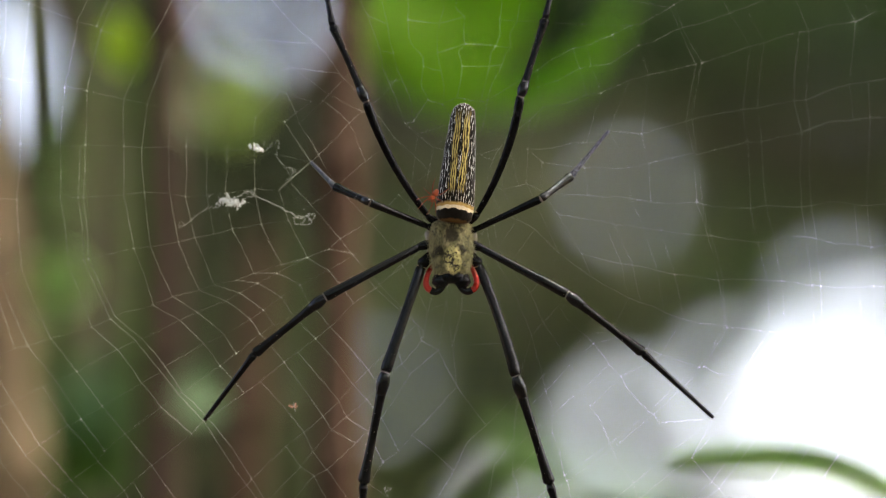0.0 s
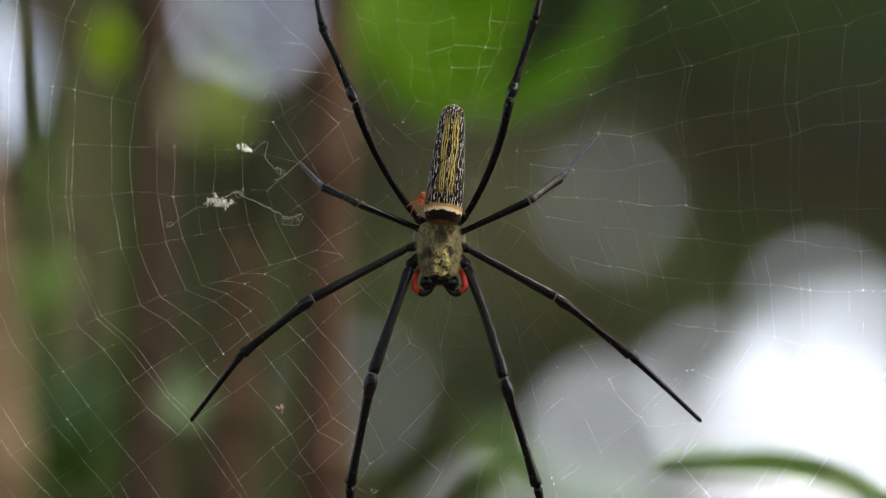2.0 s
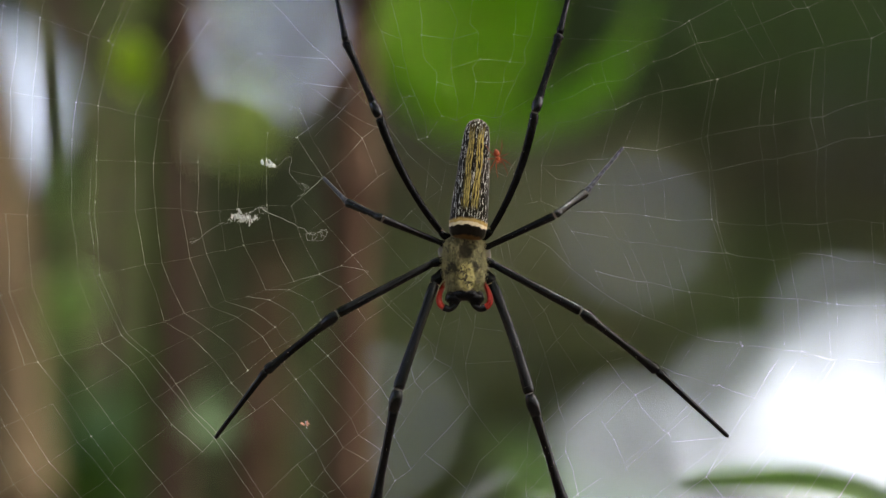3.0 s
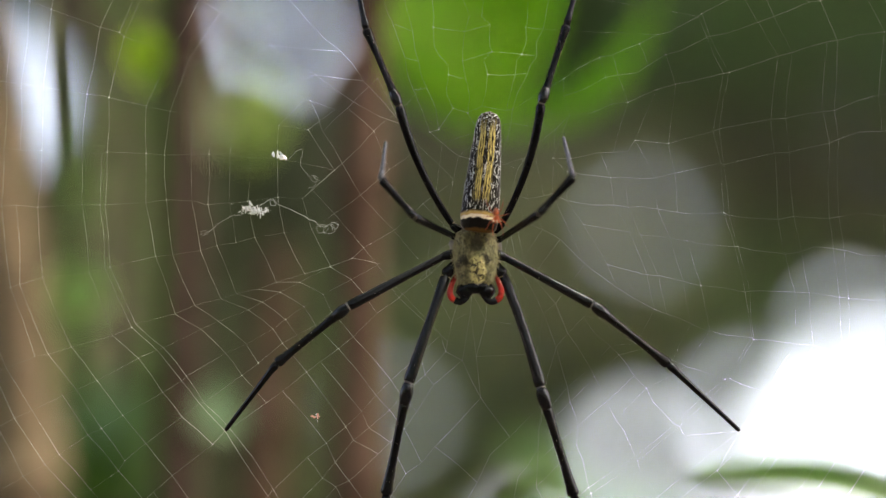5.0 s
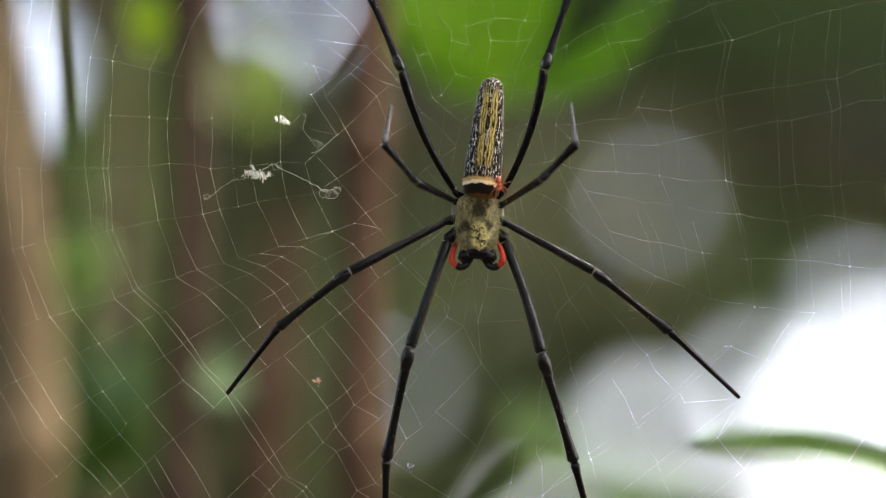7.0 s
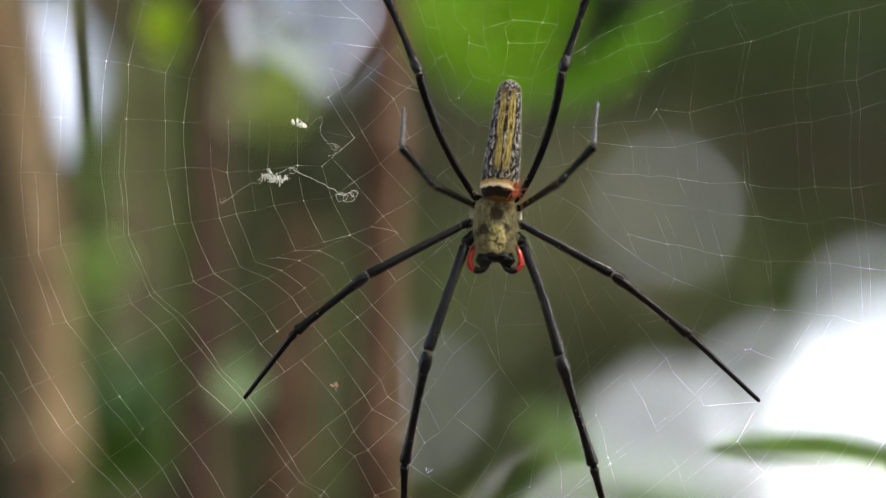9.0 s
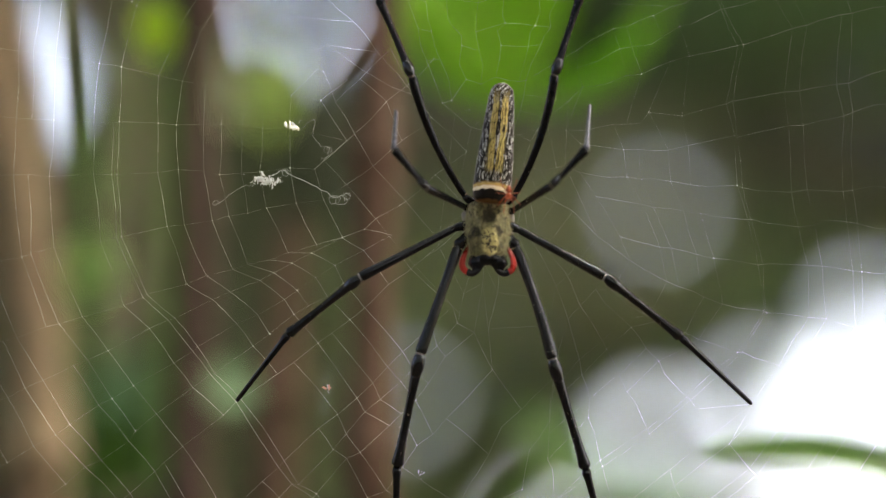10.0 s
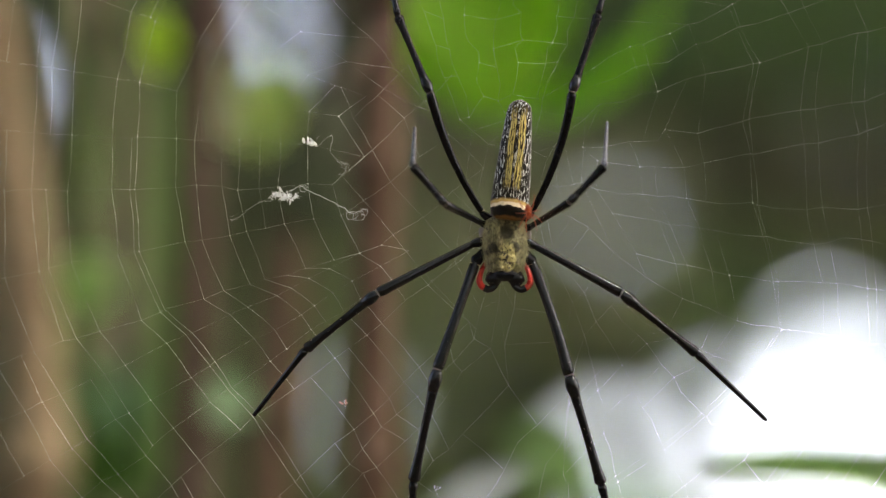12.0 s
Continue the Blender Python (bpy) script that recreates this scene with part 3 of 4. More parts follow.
# key spokes in mm, clockwise from the upper left: where the capture spiral begins, where the spoke ends, how many to fan out, and how far it bows
UPPER_SPOKES = [
    (-5.1, 27.2, -34.8, 113.6, 2, 0),
    (0.8, 33.1, -11.1, 97.8, 2, 0),
    (9.0, 34.4, 9.5, 97.8, 2, 0),
    (16.0, 33.8, 33.8, 99.1, 1, 0),
    (26.5, 41.0, 100.4, 75.3, 1, 0),
    (27.2, 36.4, 106.4, 67.4, 1, 0),
    (26.5, 32.5, 112.9, 55.6, 1, 0),
    (23.2, 23.2, 112.9, 39.7, 1, -12),
    (26.5, 18.6, 112.9, 29.8, 1, -24),
    (28.5, 12.7, 112.9, 8.6, 1, -12),
]
RIGHT_SPOKES = [
    (31.1, 6.7, 112.9, -1.5, 1, -14),
    (35.8, -3.8, 112.9, -11.7, 1, -14),
    (37.7, -9.8, 112.9, -26.3, 1, -30),
    (36.4, -15.7, 102.4, -42.1, 1, -30),
    (31.1, -15.7, 81.3, -73.8, 2, 0),
    (24.5, -21.0, 44.3, -100.2, 2, 0),
    (19.3, -34.2, -3.2, -126.5, 1, 0),
]
LEFT_SPOKES = [
    (14.0, -40.8, -48.0, -133.1, 1, 0),
    (8.7, -33.5, -71.8, -126.5, 1, 0),
    (2.1, -26.3, -82.3, -117.3, 2, 0),
    (-4.5, -18.3, -92.9, -105.4, 1, 0),
    (-11.1, -10.4, -103.4, -84.3, 2, 0),
    (-17.7, -2.5, -121.9, -64.5, 2, 0),
    (-27.5, 0.2, -135.1, -36.8, 1, 0),
    (-31.0, 6.0, -143.0, -15.7, 1, 0),
    (-33.0, 13.0, -143.0, 10.4, 1, 0),
    (-34.0, 20.6, -143.0, 25.9, 1, 0),
    (-32.0, 29.2, -143.0, 46.3, 1, 0),
    (-27.0, 33.0, -143.0, 75.3, 1, 0),
    (-15.0, 31.1, -140.4, 113.6, 2, 0),
]
SPOKE_ENDS = [((a, 0, b), (c, 0, d), n, bow) for a, b, c, d, n, bow in UPPER_SPOKES + RIGHT_SPOKES + LEFT_SPOKES]


ANCHORS = [(-0.023, 0.275, 1.790), (0.003, 0.392, 1.823), (0.078, 0.429, 1.783), (-0.175, 0.420, 1.833), (-0.089, 0.420, 1.460), (0.199, 0.624, 1.514), (0.193, 0.614, 1.577)]
GRIPS = [(-15.3, 0.0, -81.7), (35.4, 0.0, -80.4), (-52.3, 0.0, -41.2), (67.5, 0.0, -41.3), (-24.3, 0.0, 75.4), (33.1, 0.0, 75.4), (-26.8, 0.0, 19.5), (43.2, 0.0, 26.4)]


def silk_tube(verts, faces, line, r):
    """A thin three-sided thread."""
    for a, b in zip(line, line[1:]):
        a, b = Vector(a), Vector(b)
        d = b - a
        if d.length < 1e-7:
            continue
        d.normalize()
        s = d.cross(Vector((0, 1, 0)))
        s = (s if s.length > 0.1 else d.cross(Vector((1, 0, 0)))).normalized()
        u = d.cross(s)
        k = len(verts)
        for q in (a, b):
            for i in range(3):
                w = 2 * math.pi * i / 3
                verts.append(q + (s * math.cos(w) + u * math.sin(w)) * r)
        for i in range(3):
            j = (i + 1) % 3
            faces.append((k + i, k + j, k + 3 + j, k + 3 + i))


def build_web():
    rnd = random.Random(21)
    spokes = []
    for i, (s, e, n, bow) in enumerate(SPOKE_ENDS):
        s2, e2, _, bow2 = SPOKE_ENDS[(i + 1) % len(SPOKE_ENDS)]
        for j in range(n):
            k = j / n
            a, b = mm(s).lerp(mm(s2), k), mm(e).lerp(mm(e2), k)
            spokes.append((a + Vector((rnd.gauss(0, 0.0009), 0, rnd.gauss(0, 0.0009))), b, (bow + (bow2 - bow) * k) * 0.000132))
    turns = 21
    grid = []
    steps = [k / (turns - 1) for k in range(turns)]
    steps = [min(1, max(0, s + rnd.gauss(0, 0.011))) for s in steps]
    for a, b, bow in spokes:
        d = (b - a)
        n = Vector((-d.z, 0, d.x)).normalized()
        line, drift = [], 0.0
        for s in steps:
            # the mesh below the head is torn and mended, the rest is neater
            loose = 1.7 if a.z < -0.024 and -0.006 < a.x < 0.024 and s < 0.75 else 1.0 if a.x > 0.02 else 1.8 if a.z > 0.03 and a.x > -0.01 else 0.8
            drift = drift * 0.7 + rnd.gauss(0, 0.00045) * loose
            p = a + d * (s + rnd.gauss(0, 0.004) * loose) + n * drift
            p.z += bow * 4.0 * s * (1 - s) ** 2 * 1.6
            # the web bellies away from the viewer towards its sides
            p.y = rnd.gauss(0, 0.0003) + 0.9 * max(0.0, abs(p.x - HUB.x) - 0.075) ** 1.5
            line.append(p)
        grid.append(line)
    # the feet hold on where threads cross
    for tip in GRIPS:
        p = mm(tip)
        p.y = 0.0
        i, k = min(((i, k) for i in range(len(grid)) for k in range(turns)), key=lambda q: (grid[q[0]][q[1]] - p).length)
        grid[i][k] = p
    knots_v, knots_f = [], []

    def knot(p, r):
        k = len(knots_v)
        for q in ((1, 0, 0), (-1, 0, 0), (0, 1, 0), (0, -1, 0), (0, 0, 1), (0, 0, -1)):
            knots_v.append(p + Vector(q) * r)
        for f in ((0, 2, 4), (2, 1, 4), (1, 3, 4), (3, 0, 4), (2, 0, 5), (1, 2, 5), (3, 1, 5), (0, 3, 5)):
            knots_f.append(tuple(k + c for c in f))

    hub_lines = []
    for i, line in enumerate(grid):
        v, f = [], []
        inner = []
        beside = line[0].x < -0.012 and line[0].z > -0.005
        if not beside and (i % 3 == 0 or (line[0].z < -0.02 and i % 2)):
            inner = [HUB.lerp(line[0], max(0.03, u + rnd.gauss(0, 0.03))) + Vector((rnd.gauss(0, 0.0008), 0, rnd.gauss(0, 0.0008)))
                     for u in (0.3, 0.44, 0.6, 0.78)]
            hub_lines.append(inner)
        right = line[0].x > 0.02
        silk_tube(v, f, inner + line, (0.000020 if line[0].z > -0.016 else 0.000016) if right else 0.000013 if line[0].x < -0.012 else 0.000020)
        raw_part("radial_thread", v, f, silk, web)
    n = len(grid)
    for k in range(turns):
        v, f = [], []
        for i in range(n):
            a, b = grid[i][k], grid[(i + 1) % n][k]
            wide = a.x > 0.02
            low = a.z < -0.034 and 0.0 < a.x < 0.024
            above = a.z > 0.03 and -0.06 < a.x < 0.035
            torn = a.z < -0.02 and -0.008 < a.x < 0.03 and rnd.random() < 0.2
            if torn or rnd.random() < 0.06 or (wide and k % 3 == 1) or (above and (k % 2 or (k and rnd.random() < 0.2))) or (low and k % 2) or i == n - 1:
                if v:
                    raw_part("spiral_thread", v, f, silk, web)
                v, f = [], []
                continue
            sag = a.lerp(b, 0.5) + (HUB - a).normalized() * (b - a).length * rnd.uniform(-0.02, 0.03)
            silk_tube(v, f, [a, sag, b], 0.000012 if wide else 0.000030 if a.z < 0.0 else 0.000023)
            if rnd.random() < 0.65:
                knot(a, rnd.uniform(0.00009, 0.00026) * (0.85 if wide else 1.0))
        if v:
            raw_part("spiral_thread", v, f, silk, web)
    # uneven mesh round the hub
    for k in range(4):
        ring = [h[k] for h in hub_lines]
        for i in range(len(ring)):
            if rnd.random() < 0.15:
                continue
            v, f = [], []
            silk_tube(v, f, [ring[i], ring[(i + 1) % len(ring)]], 0.000013)
            raw_part("hub_thread", v, f, silk, web)
            if rnd.random() < 0.3:
                knot(ring[i], 0.00009)
    # wide slanting meshes beside her flank: each thread bends over from steep above to slanting below
    cells = {}
    for i in range(-3, 5):
        for j in range(-1, 4):
            x, z = -20.1 + 6.3 * i + 0.7 * i * i + 6.7 * j, 14.1 - 7.5 * i - 0.7 * max(i, 0) ** 2 + 5.7 * j
            if -33.0 < x < 3.0 and z < 42.0 and not (x > -5.0 and z > 26.0):
                cells[i, j] = mm((x + rnd.gauss(0, 0.7), rnd.gauss(0, 0.3), z + rnd.gauss(0, 0.7)))
    for (i, j), p in cells.items():
        if rnd.random() < 0.5:
            knot(p, rnd.uniform(0.00006, 0.00014))
        for side in ((i + 1, j), (i, j + 1)):
            if side in cells and rnd.random() > 0.08:
                v, f = [], []
                silk_tube(v, f, [p, p.lerp(cells[side], 0.5) + Vector((rnd.gauss(0, 0.0002), 0, rnd.gauss(0, 0.0002))), cells[side]], 0.000017)
                raw_part("flank_thread", v, f, silk, web)
    # the outermost meshes are tied to the spiral
    for (i, j), p in cells.items():
        if j == -1:
            q = min((line[0] for line in grid), key=lambda a: (a - p).length)
            v, f = [], []
            silk_tube(v, f, [p, q], 0.000015)
            raw_part("flank_thread", v, f, silk, web)
    # long anchor lines to the plants
    inv = WEB.inverted()
    for far in ANCHORS:
        v, f = [], []
        b = inv @ Vector(far)
        way = Vector((b.x - HUB.x, 0, b.z - HUB.z)).normalized()
        a = max((line[-1] for line in grid), key=lambda p: (p - HUB).normalized().dot(way))
        silk_tube(v, f, [a, a.lerp(b, 0.5) + Vector((0, 0, -0.002)), b], 0.00004)
        raw_part("anchor_thread", v, f, silk, web)
    # the outer frame of the web
    v, f = [], []
    for i in range(n):
        silk_tube(v, f, [grid[i][-1], grid[(i + 1) % n][-1]], 0.00004)
    raw_part("frame_thread", v, f, silk, web)
    tagged(raw_part("silk_knots", knots_v, knots_f, silk, web, "tiny pale knots where threads cross"), kind="stuff")


build_web()


# ---- scraps caught in the web ----
def crumb(name, label, centre, sx, sz, count, mat, seed, size=0.0005):
    """A ragged clump of flakes and fluff."""
    rnd = random.Random(seed)
    ob = tagged(new(name), label, "web debris")
    ob.matrix_world = WEB @ Matrix.Translation(mm(centre))
    b = bmesh.new()
    for _ in range(count):
        c = Vector((rnd.gauss(0, sx), rnd.gauss(0, 0.0003), rnd.gauss(0, sz)))
        r = bmesh.ops.create_icosphere(b, subdivisions=1, radius=size * rnd.uniform(0.4, 1.2),
                                       matrix=Matrix.Translation(c) @ Euler((rnd.random() * 6, rnd.random() * 6, rnd.random() * 6)).to_matrix().to_4x4()
                                       @ Matrix.Diagonal((1.9, 0.25, 0.55, 1)))
        for v in r["verts"]:
            v.co += Vector([rnd.gauss(0, size * 0.25) for _ in range(3)])
    part("clump", b, mat, ob, smooth=False)
    v, f = [], []
    for _ in range(int(count * 0.8)):
        c = Vector((rnd.gauss(0, sx * 1.0), 0, rnd.gauss(0, sz * 1.2)))
        line = [c]
        d = Vector((rnd.gauss(0, 1), rnd.gauss(0, 0.4), rnd.gauss(0, 1))).normalized()
        for _ in range(6):
            d = (d + Vector((rnd.gauss(0, 0.6), rnd.gauss(0, 0.2), rnd.gauss(0, 0.6)))).normalized()
            line.append(line[-1] + d * size * 0.35)
        silk_tube(v, f, line, 0.00004)
    tagged(raw_part("fluff", v, f, silk_dense, ob), kind="stuff")
    return ob


def curly_thread(label, points, r, curls=()):
    ob = tagged(new("loose_silk_thread"), label, "web debris")
    ob.matrix_world = WEB
    v, f = [], []
    rnd = random.Random(len(points))
    line = spline([mm(p) for p in points], 5)
    line = [p + Vector((rnd.gauss(0, 0.00012), 0, rnd.gauss(0, 0.00012))) for p in line]
    silk_tube(v, f, line, r)
    raw_part("strand", v, f, silk_dense, ob)
    for c, rad, loops in curls:
        v, f = [], []
        c = mm(c)
        pts = []
        for i in range(int(14 * loops)):
            a = i / 14 * 2 * math.pi
            pts.append(c + Vector((math.cos(a), 0.2 * math.sin(a * 0.7), math.sin(a) * 0.8)) * rad * 0.001 * (1 + 0.3 * math.sin(a * 0.37)) + Vector((0.00025 * i / 14 + rnd.gauss(0, 0.00013), 0, 0.0001 * i / 14 + rnd.gauss(0, 0.00013))))
        silk_tube(v, f, pts, r * 0.65)
        raw_part("curl", v, f, silk_dense, ob)
    return ob


crumb("silk_scrap", "small cream scrap stuck in the web", (-39.2, 0.0, 22.6), 0.0008, 0.0005, 9, silk_dense, 3, 0.0006)
crumb("silk_scrap", "ragged white clump of old silk in the web", (-45.8, 0.0, 10.2), 0.0017, 0.00055, 80, silk_dense, 4, 0.00036)
crumb("silk_scrap", "tiny pinkish crumb caught in the web", (-30.9, 0.0, -38.0), 0.0004, 0.0004, 6, crumb_pink, 6, 0.0004)
crumb("silk_scrap", "tiny white curl caught in the web", (-9.1, 0.0, -57.8), 0.0005, 0.0004, 5, silk_dense, 7, 0.0003)
curly_thread("curled loose silk hanging from a scrap", [(-38.1, 0.0, 21.5), (-35.9, 0.0, 23.6), (-34.3, 0.0, 24.2), (-34.6, 0.0, 20.6), (-32.9, 0.0, 18.3), (-31.2, 0.0, 17.8), (-31.5, 0.0, 15.7), (-32.9, 0.0, 15.2)], 0.00003,
             [((-31.4, 0.0, 17.3), 0.7, 1.6)])
curly_thread("thick twisted white strand ending in curls", [(-43.8, 0.0, 11.7), (-41.8, 0.0, 12.7), (-40.7, 0.0, 12.0), (-34.8, 0.0, 9.1), (-29.3, 0.0, 6.3)], 0.00006,
             [((-29.8, 0.0, 5.8), 1.0, 1.6), ((-28.2, 0.0, 5.7), 1.1, 1.4), ((-26.9, 0.0, 6.6), 0.7, 1.5), ((-41.2, 0.0, 12.0), 0.7, 1.3)])
curly_thread("loose wispy silk beside a white clump", [(-57.9, 0.0, 4.8), (-55.7, 0.0, 5.4), (-53.9, 0.0, 7.0), (-51.7, 0.0, 8.4), (-49.1, 0.0, 9.2)], 0.00003,
             [((-57.3, 0.0, 4.9), 0.6, 1.2)])


# ---- plants close behind the web ----
def stem(label, points, radii, mat, name="sapling", category="sapling", seed=0, knots=(), rooted=True, top=2.5):
    """An upright woody stem that rises from the ground, with slight bends, nodes and bark ridges."""
    ob = tagged(new(name), label, category)
    pts = [Vector(p) for p in points]
    if rooted:
        ob.location = (pts[0].x + 0.02, pts[0].y + 0.01, 0)
        pts = [Vector((pts[0].x + 0.02, pts[0].y + 0.01, -0.06)), Vector((pts[0].x + 0.012, pts[0].y + 0.004, 0.7))] + pts
        if top:
            pts.append(Vector((pts[-1].x - 0.03, pts[-1].y + 0.03, top)))
    else:
        ob.location = pts[0]
    line = spline(pts, 9)
    n = len(line)
    r = [radii[0] + (radii[1] - radii[0]) * i / (n - 1) for i in range(n)]
    if rooted:
        r[0], r[1], r[2] = r[0] * 1.6, r[1] * 1.3, r[2] * 1.15
    for k in knots:
        for i in range(n):
            r[i] *= 1 + 0.22 * math.exp(-((i / (n - 1) - k) * n / 1.5) ** 2)
    b = bmesh.new()
    tube(b, [p - ob.location for p in line], r, 18)
    for v in b.verts:
        q = v.co * 60 + Vector((seed * 7.1, 0, 0))
        v.co += Vector((noise.noise(q), noise.noise(q + Vector((9, 4, 2))), 0)) * radii[0] * 0.12
    part("stem", b, mat, ob)
    for k in knots:
        i = min(n - 2, max(1, round(k * (n - 1))))
        d = (line[i + 1] - line[i - 1]).normalized() * r[i]
        b = bmesh.new()
        tube(b, [line[i] - ob.location + d * u for u in (-0.5, -0.2, 0.2, 0.5)], [r[i] * 1.0, r[i] * 1.16, r[i] * 1.16, r[i] * 1.0], 16)
        part("node", b, mat, ob, "swollen ring on the stem")
    return ob


def branch(plant, points, r0, r1, mat, name="branch"):
    """A side branch of a plant."""
    line = spline(points, 6)
    b = bmesh.new()
    tube(b, [p - plant.location for p in line], [r0 + (r1 - r0) * i / (len(line) - 1) for i in range(len(line))], 9)
    return part(name, b, mat, plant)


def leaf(plant, label, base, tip, width, mat, root=None, face=(0, -1, 0.2), droop=0.1, fold=0.15, blunt=0.75, bow=0.0, fullness=0.7):
    """A blade with a midrib and side veins, folded along it and drooping, on a stalk that leaves the plant at root."""
    base, tip = Vector(base), Vector(tip)
    d = tip - base
    length = d.length
    d.normalize()
    f = Vector(face)
    f = (f - d * f.dot(d)).normalized()
    s = d.cross(f)

    def at(t, u, w):
        return (base - plant.location + d * (t * length) + s * (u * w + bow * length * 4 * t * (1 - t))
                + f * (-droop * length * t * t + fold * w * abs(u) + 0.02 * length * math.sin(9 * t + 3 * u) * abs(u)))

    b = bmesh.new()
    nu, nv = 22, 10
    grid = []
    for i in range(nu + 1):
        t = i / nu
        w = width * 0.5 * (math.sin(math.pi * t ** blunt) ** fullness if 0 < i < nu else 0.0)
        grid.append([b.verts.new(at(t, j / (nv / 2), w)) for j in range(-nv // 2, nv // 2 + 1)])
    for p, q in zip(grid, grid[1:]):
        for j in range(nv):
            b.faces.new((p[j], p[j + 1], q[j + 1], q[j]))
    bmesh.ops.remove_doubles(b, verts=b.verts[:], dist=width * 0.0005)
    bmesh.ops.solidify(b, geom=b.faces[:], thickness=0.0003)
    blade = part("leaf", b, mat, plant, label)
    b = bmesh.new()
    line = [at(k / 8 * 0.98, 0, 0) - f * 0.0004 for k in range(9)]
    tube(b, line, [width * 0.018 * (1 - k / 9.5) for k in range(9)], 6)
    for k in range(1, 7):
        for side in (-1, 1):
            t = k / 8
            w = width * 0.5 * math.sin(math.pi * t ** blunt) ** fullness
            tube(b, [at(t, 0, 0) - f * 0.0002, at(min(t + 0.05, 1), side * 0.45, w) - f * 0.0002, at(min(t + 0.1, 1), side * 0.85, w) - f * 0.0001],
                 [width * 0.007, width * 0.005, width * 0.002], 4)
    part("midrib", b, mat, blade)
    if root is not None:
        root = Vector(root)
        mid = root.lerp(base, 0.5) + Vector((0, 0, 0.15 * (base - root).length))
        b = bmesh.new()
        line = spline([root - plant.location, mid - plant.location, base - plant.location], 6)
        tube(b, line, [width * 0.03 - width * 0.012 * i / len(line) for i in range(len(line))], 7)
        part("leaf_stalk", b, mat, blade)
    return blade


brown_sapling = stem("slender pinkish-brown sapling with lime-green leaves behind the web", [(-0.026, 0.326, 1.467), (-0.028, 0.310, 1.572), (-0.027, 0.298, 1.647), (-0.025, 0.286, 1.722), (-0.022, 0.272, 1.807)], (0.0071, 0.0057), brown_bark, seed=1, knots=(0.45, 0.62))
dark_sapling = stem("dark brown sapling stem behind the web", [(-0.090, 0.418, 1.468), (-0.089, 0.400, 1.581), (-0.087, 0.387, 1.661), (-0.086, 0.374, 1.742), (-0.085, 0.360, 1.833)], (0.0074, 0.0056), dark_bark, seed=2, knots=(0.4, 0.7))
stem("short brown broken sapling stem behind the web", [(-0.065, 0.448, 1.469), (-0.063, 0.430, 1.584), (-0.060, 0.423, 1.627), (-0.058, 0.418, 1.655), (-0.057, 0.416, 1.669)], (0.0079, 0.0049), brown_bark, seed=3, knots=(0.6,), top=0)
stem("pale tan sapling stem behind the web", [(-0.147, 0.478, 1.469), (-0.144, 0.460, 1.587), (-0.147, 0.448, 1.659), (-0.160, 0.436, 1.736), (-0.180, 0.418, 1.850)], (0.0108, 0.0085), tan_bark, seed=4, knots=(0.45,))
green_a = stem("green upright stalk with dark leaves behind the web", [(-0.107, 0.570, 1.471), (-0.108, 0.550, 1.596), (-0.107, 0.536, 1.685), (-0.107, 0.527, 1.742), (-0.108, 0.506, 1.875)], (0.0078, 0.0052), green_stalk, "green_stalk", "stalk", 5, (0.3, 0.5, 0.7))
green_b = stem("green upright stalk with a light green leaf", [(-0.155, 0.783, 1.474), (-0.153, 0.760, 1.616), (-0.155, 0.744, 1.718), (-0.145, 0.734, 1.783), (-0.140, 0.710, 1.934)], (0.0070, 0.0042), green_stalk, "green_stalk", "stalk", 6, (0.3, 0.5, 0.7))
stem("mauve-brown upright stalk behind the web", [(-0.150, 0.935, 1.477), (-0.149, 0.910, 1.631), (-0.151, 0.893, 1.742), (-0.150, 0.882, 1.812), (-0.153, 0.856, 1.977)], (0.0101, 0.0071), mauve_stalk, "brown_stalk", "stalk", 7, (0.3, 0.5, 0.7))
olive_b = stem("olive upright stalk with pale leaves and bare twigs", [(-0.105, 1.087, 1.479), (-0.106, 1.061, 1.646), (-0.107, 1.042, 1.765), (-0.111, 1.030, 1.841), (-0.116, 1.010, 1.965)], (0.0071, 0.0038), dark_stalk, "green_stalk", "stalk", 8, (0.3, 0.5, 0.7))
stem("mauve-brown upright stalk behind the web", [(-0.183, 1.239, 1.481), (-0.182, 1.211, 1.661), (-0.184, 1.191, 1.789), (-0.182, 1.175, 1.887), (-0.180, 1.152, 2.032)], (0.0100, 0.0088), mauve_stalk, "brown_stalk", "stalk", 14, (0.3, 0.6))
stem("green upright stalk behind the web", [(-0.175, 1.392, 1.484), (-0.176, 1.361, 1.675), (-0.178, 1.339, 1.812), (-0.176, 1.323, 1.918), (-0.173, 1.298, 2.073)], (0.0107, 0.0094), green_stalk, "green_stalk", "stalk", 15, (0.3, 0.6))
stem("green upright stalk behind the web", [(-0.057, 0.935, 1.477), (-0.059, 0.910, 1.631), (-0.062, 0.901, 1.692), (-0.064, 0.896, 1.722), (-0.067, 0.893, 1.742)], (0.0076, 0.0035), dark_stalk, "green_stalk", "stalk", 16, (0.3, 0.6), True, 0)
branch(olive_b, [(-0.116, 1.011, 1.960), (-0.092, 0.577, 1.808), (-0.080, 0.434, 1.747), (-0.076, 0.437, 1.728), (-0.076, 0.469, 1.718)], 0.0037, 0.0017, dark_bark, "twig")
branch(brown_sapling, [(-0.023, 0.283, 1.743), (-0.032, 0.284, 1.734), (-0.043, 0.286, 1.718), (-0.054, 0.289, 1.703)], 0.0005, 0.0003, dark_bark, "twig")
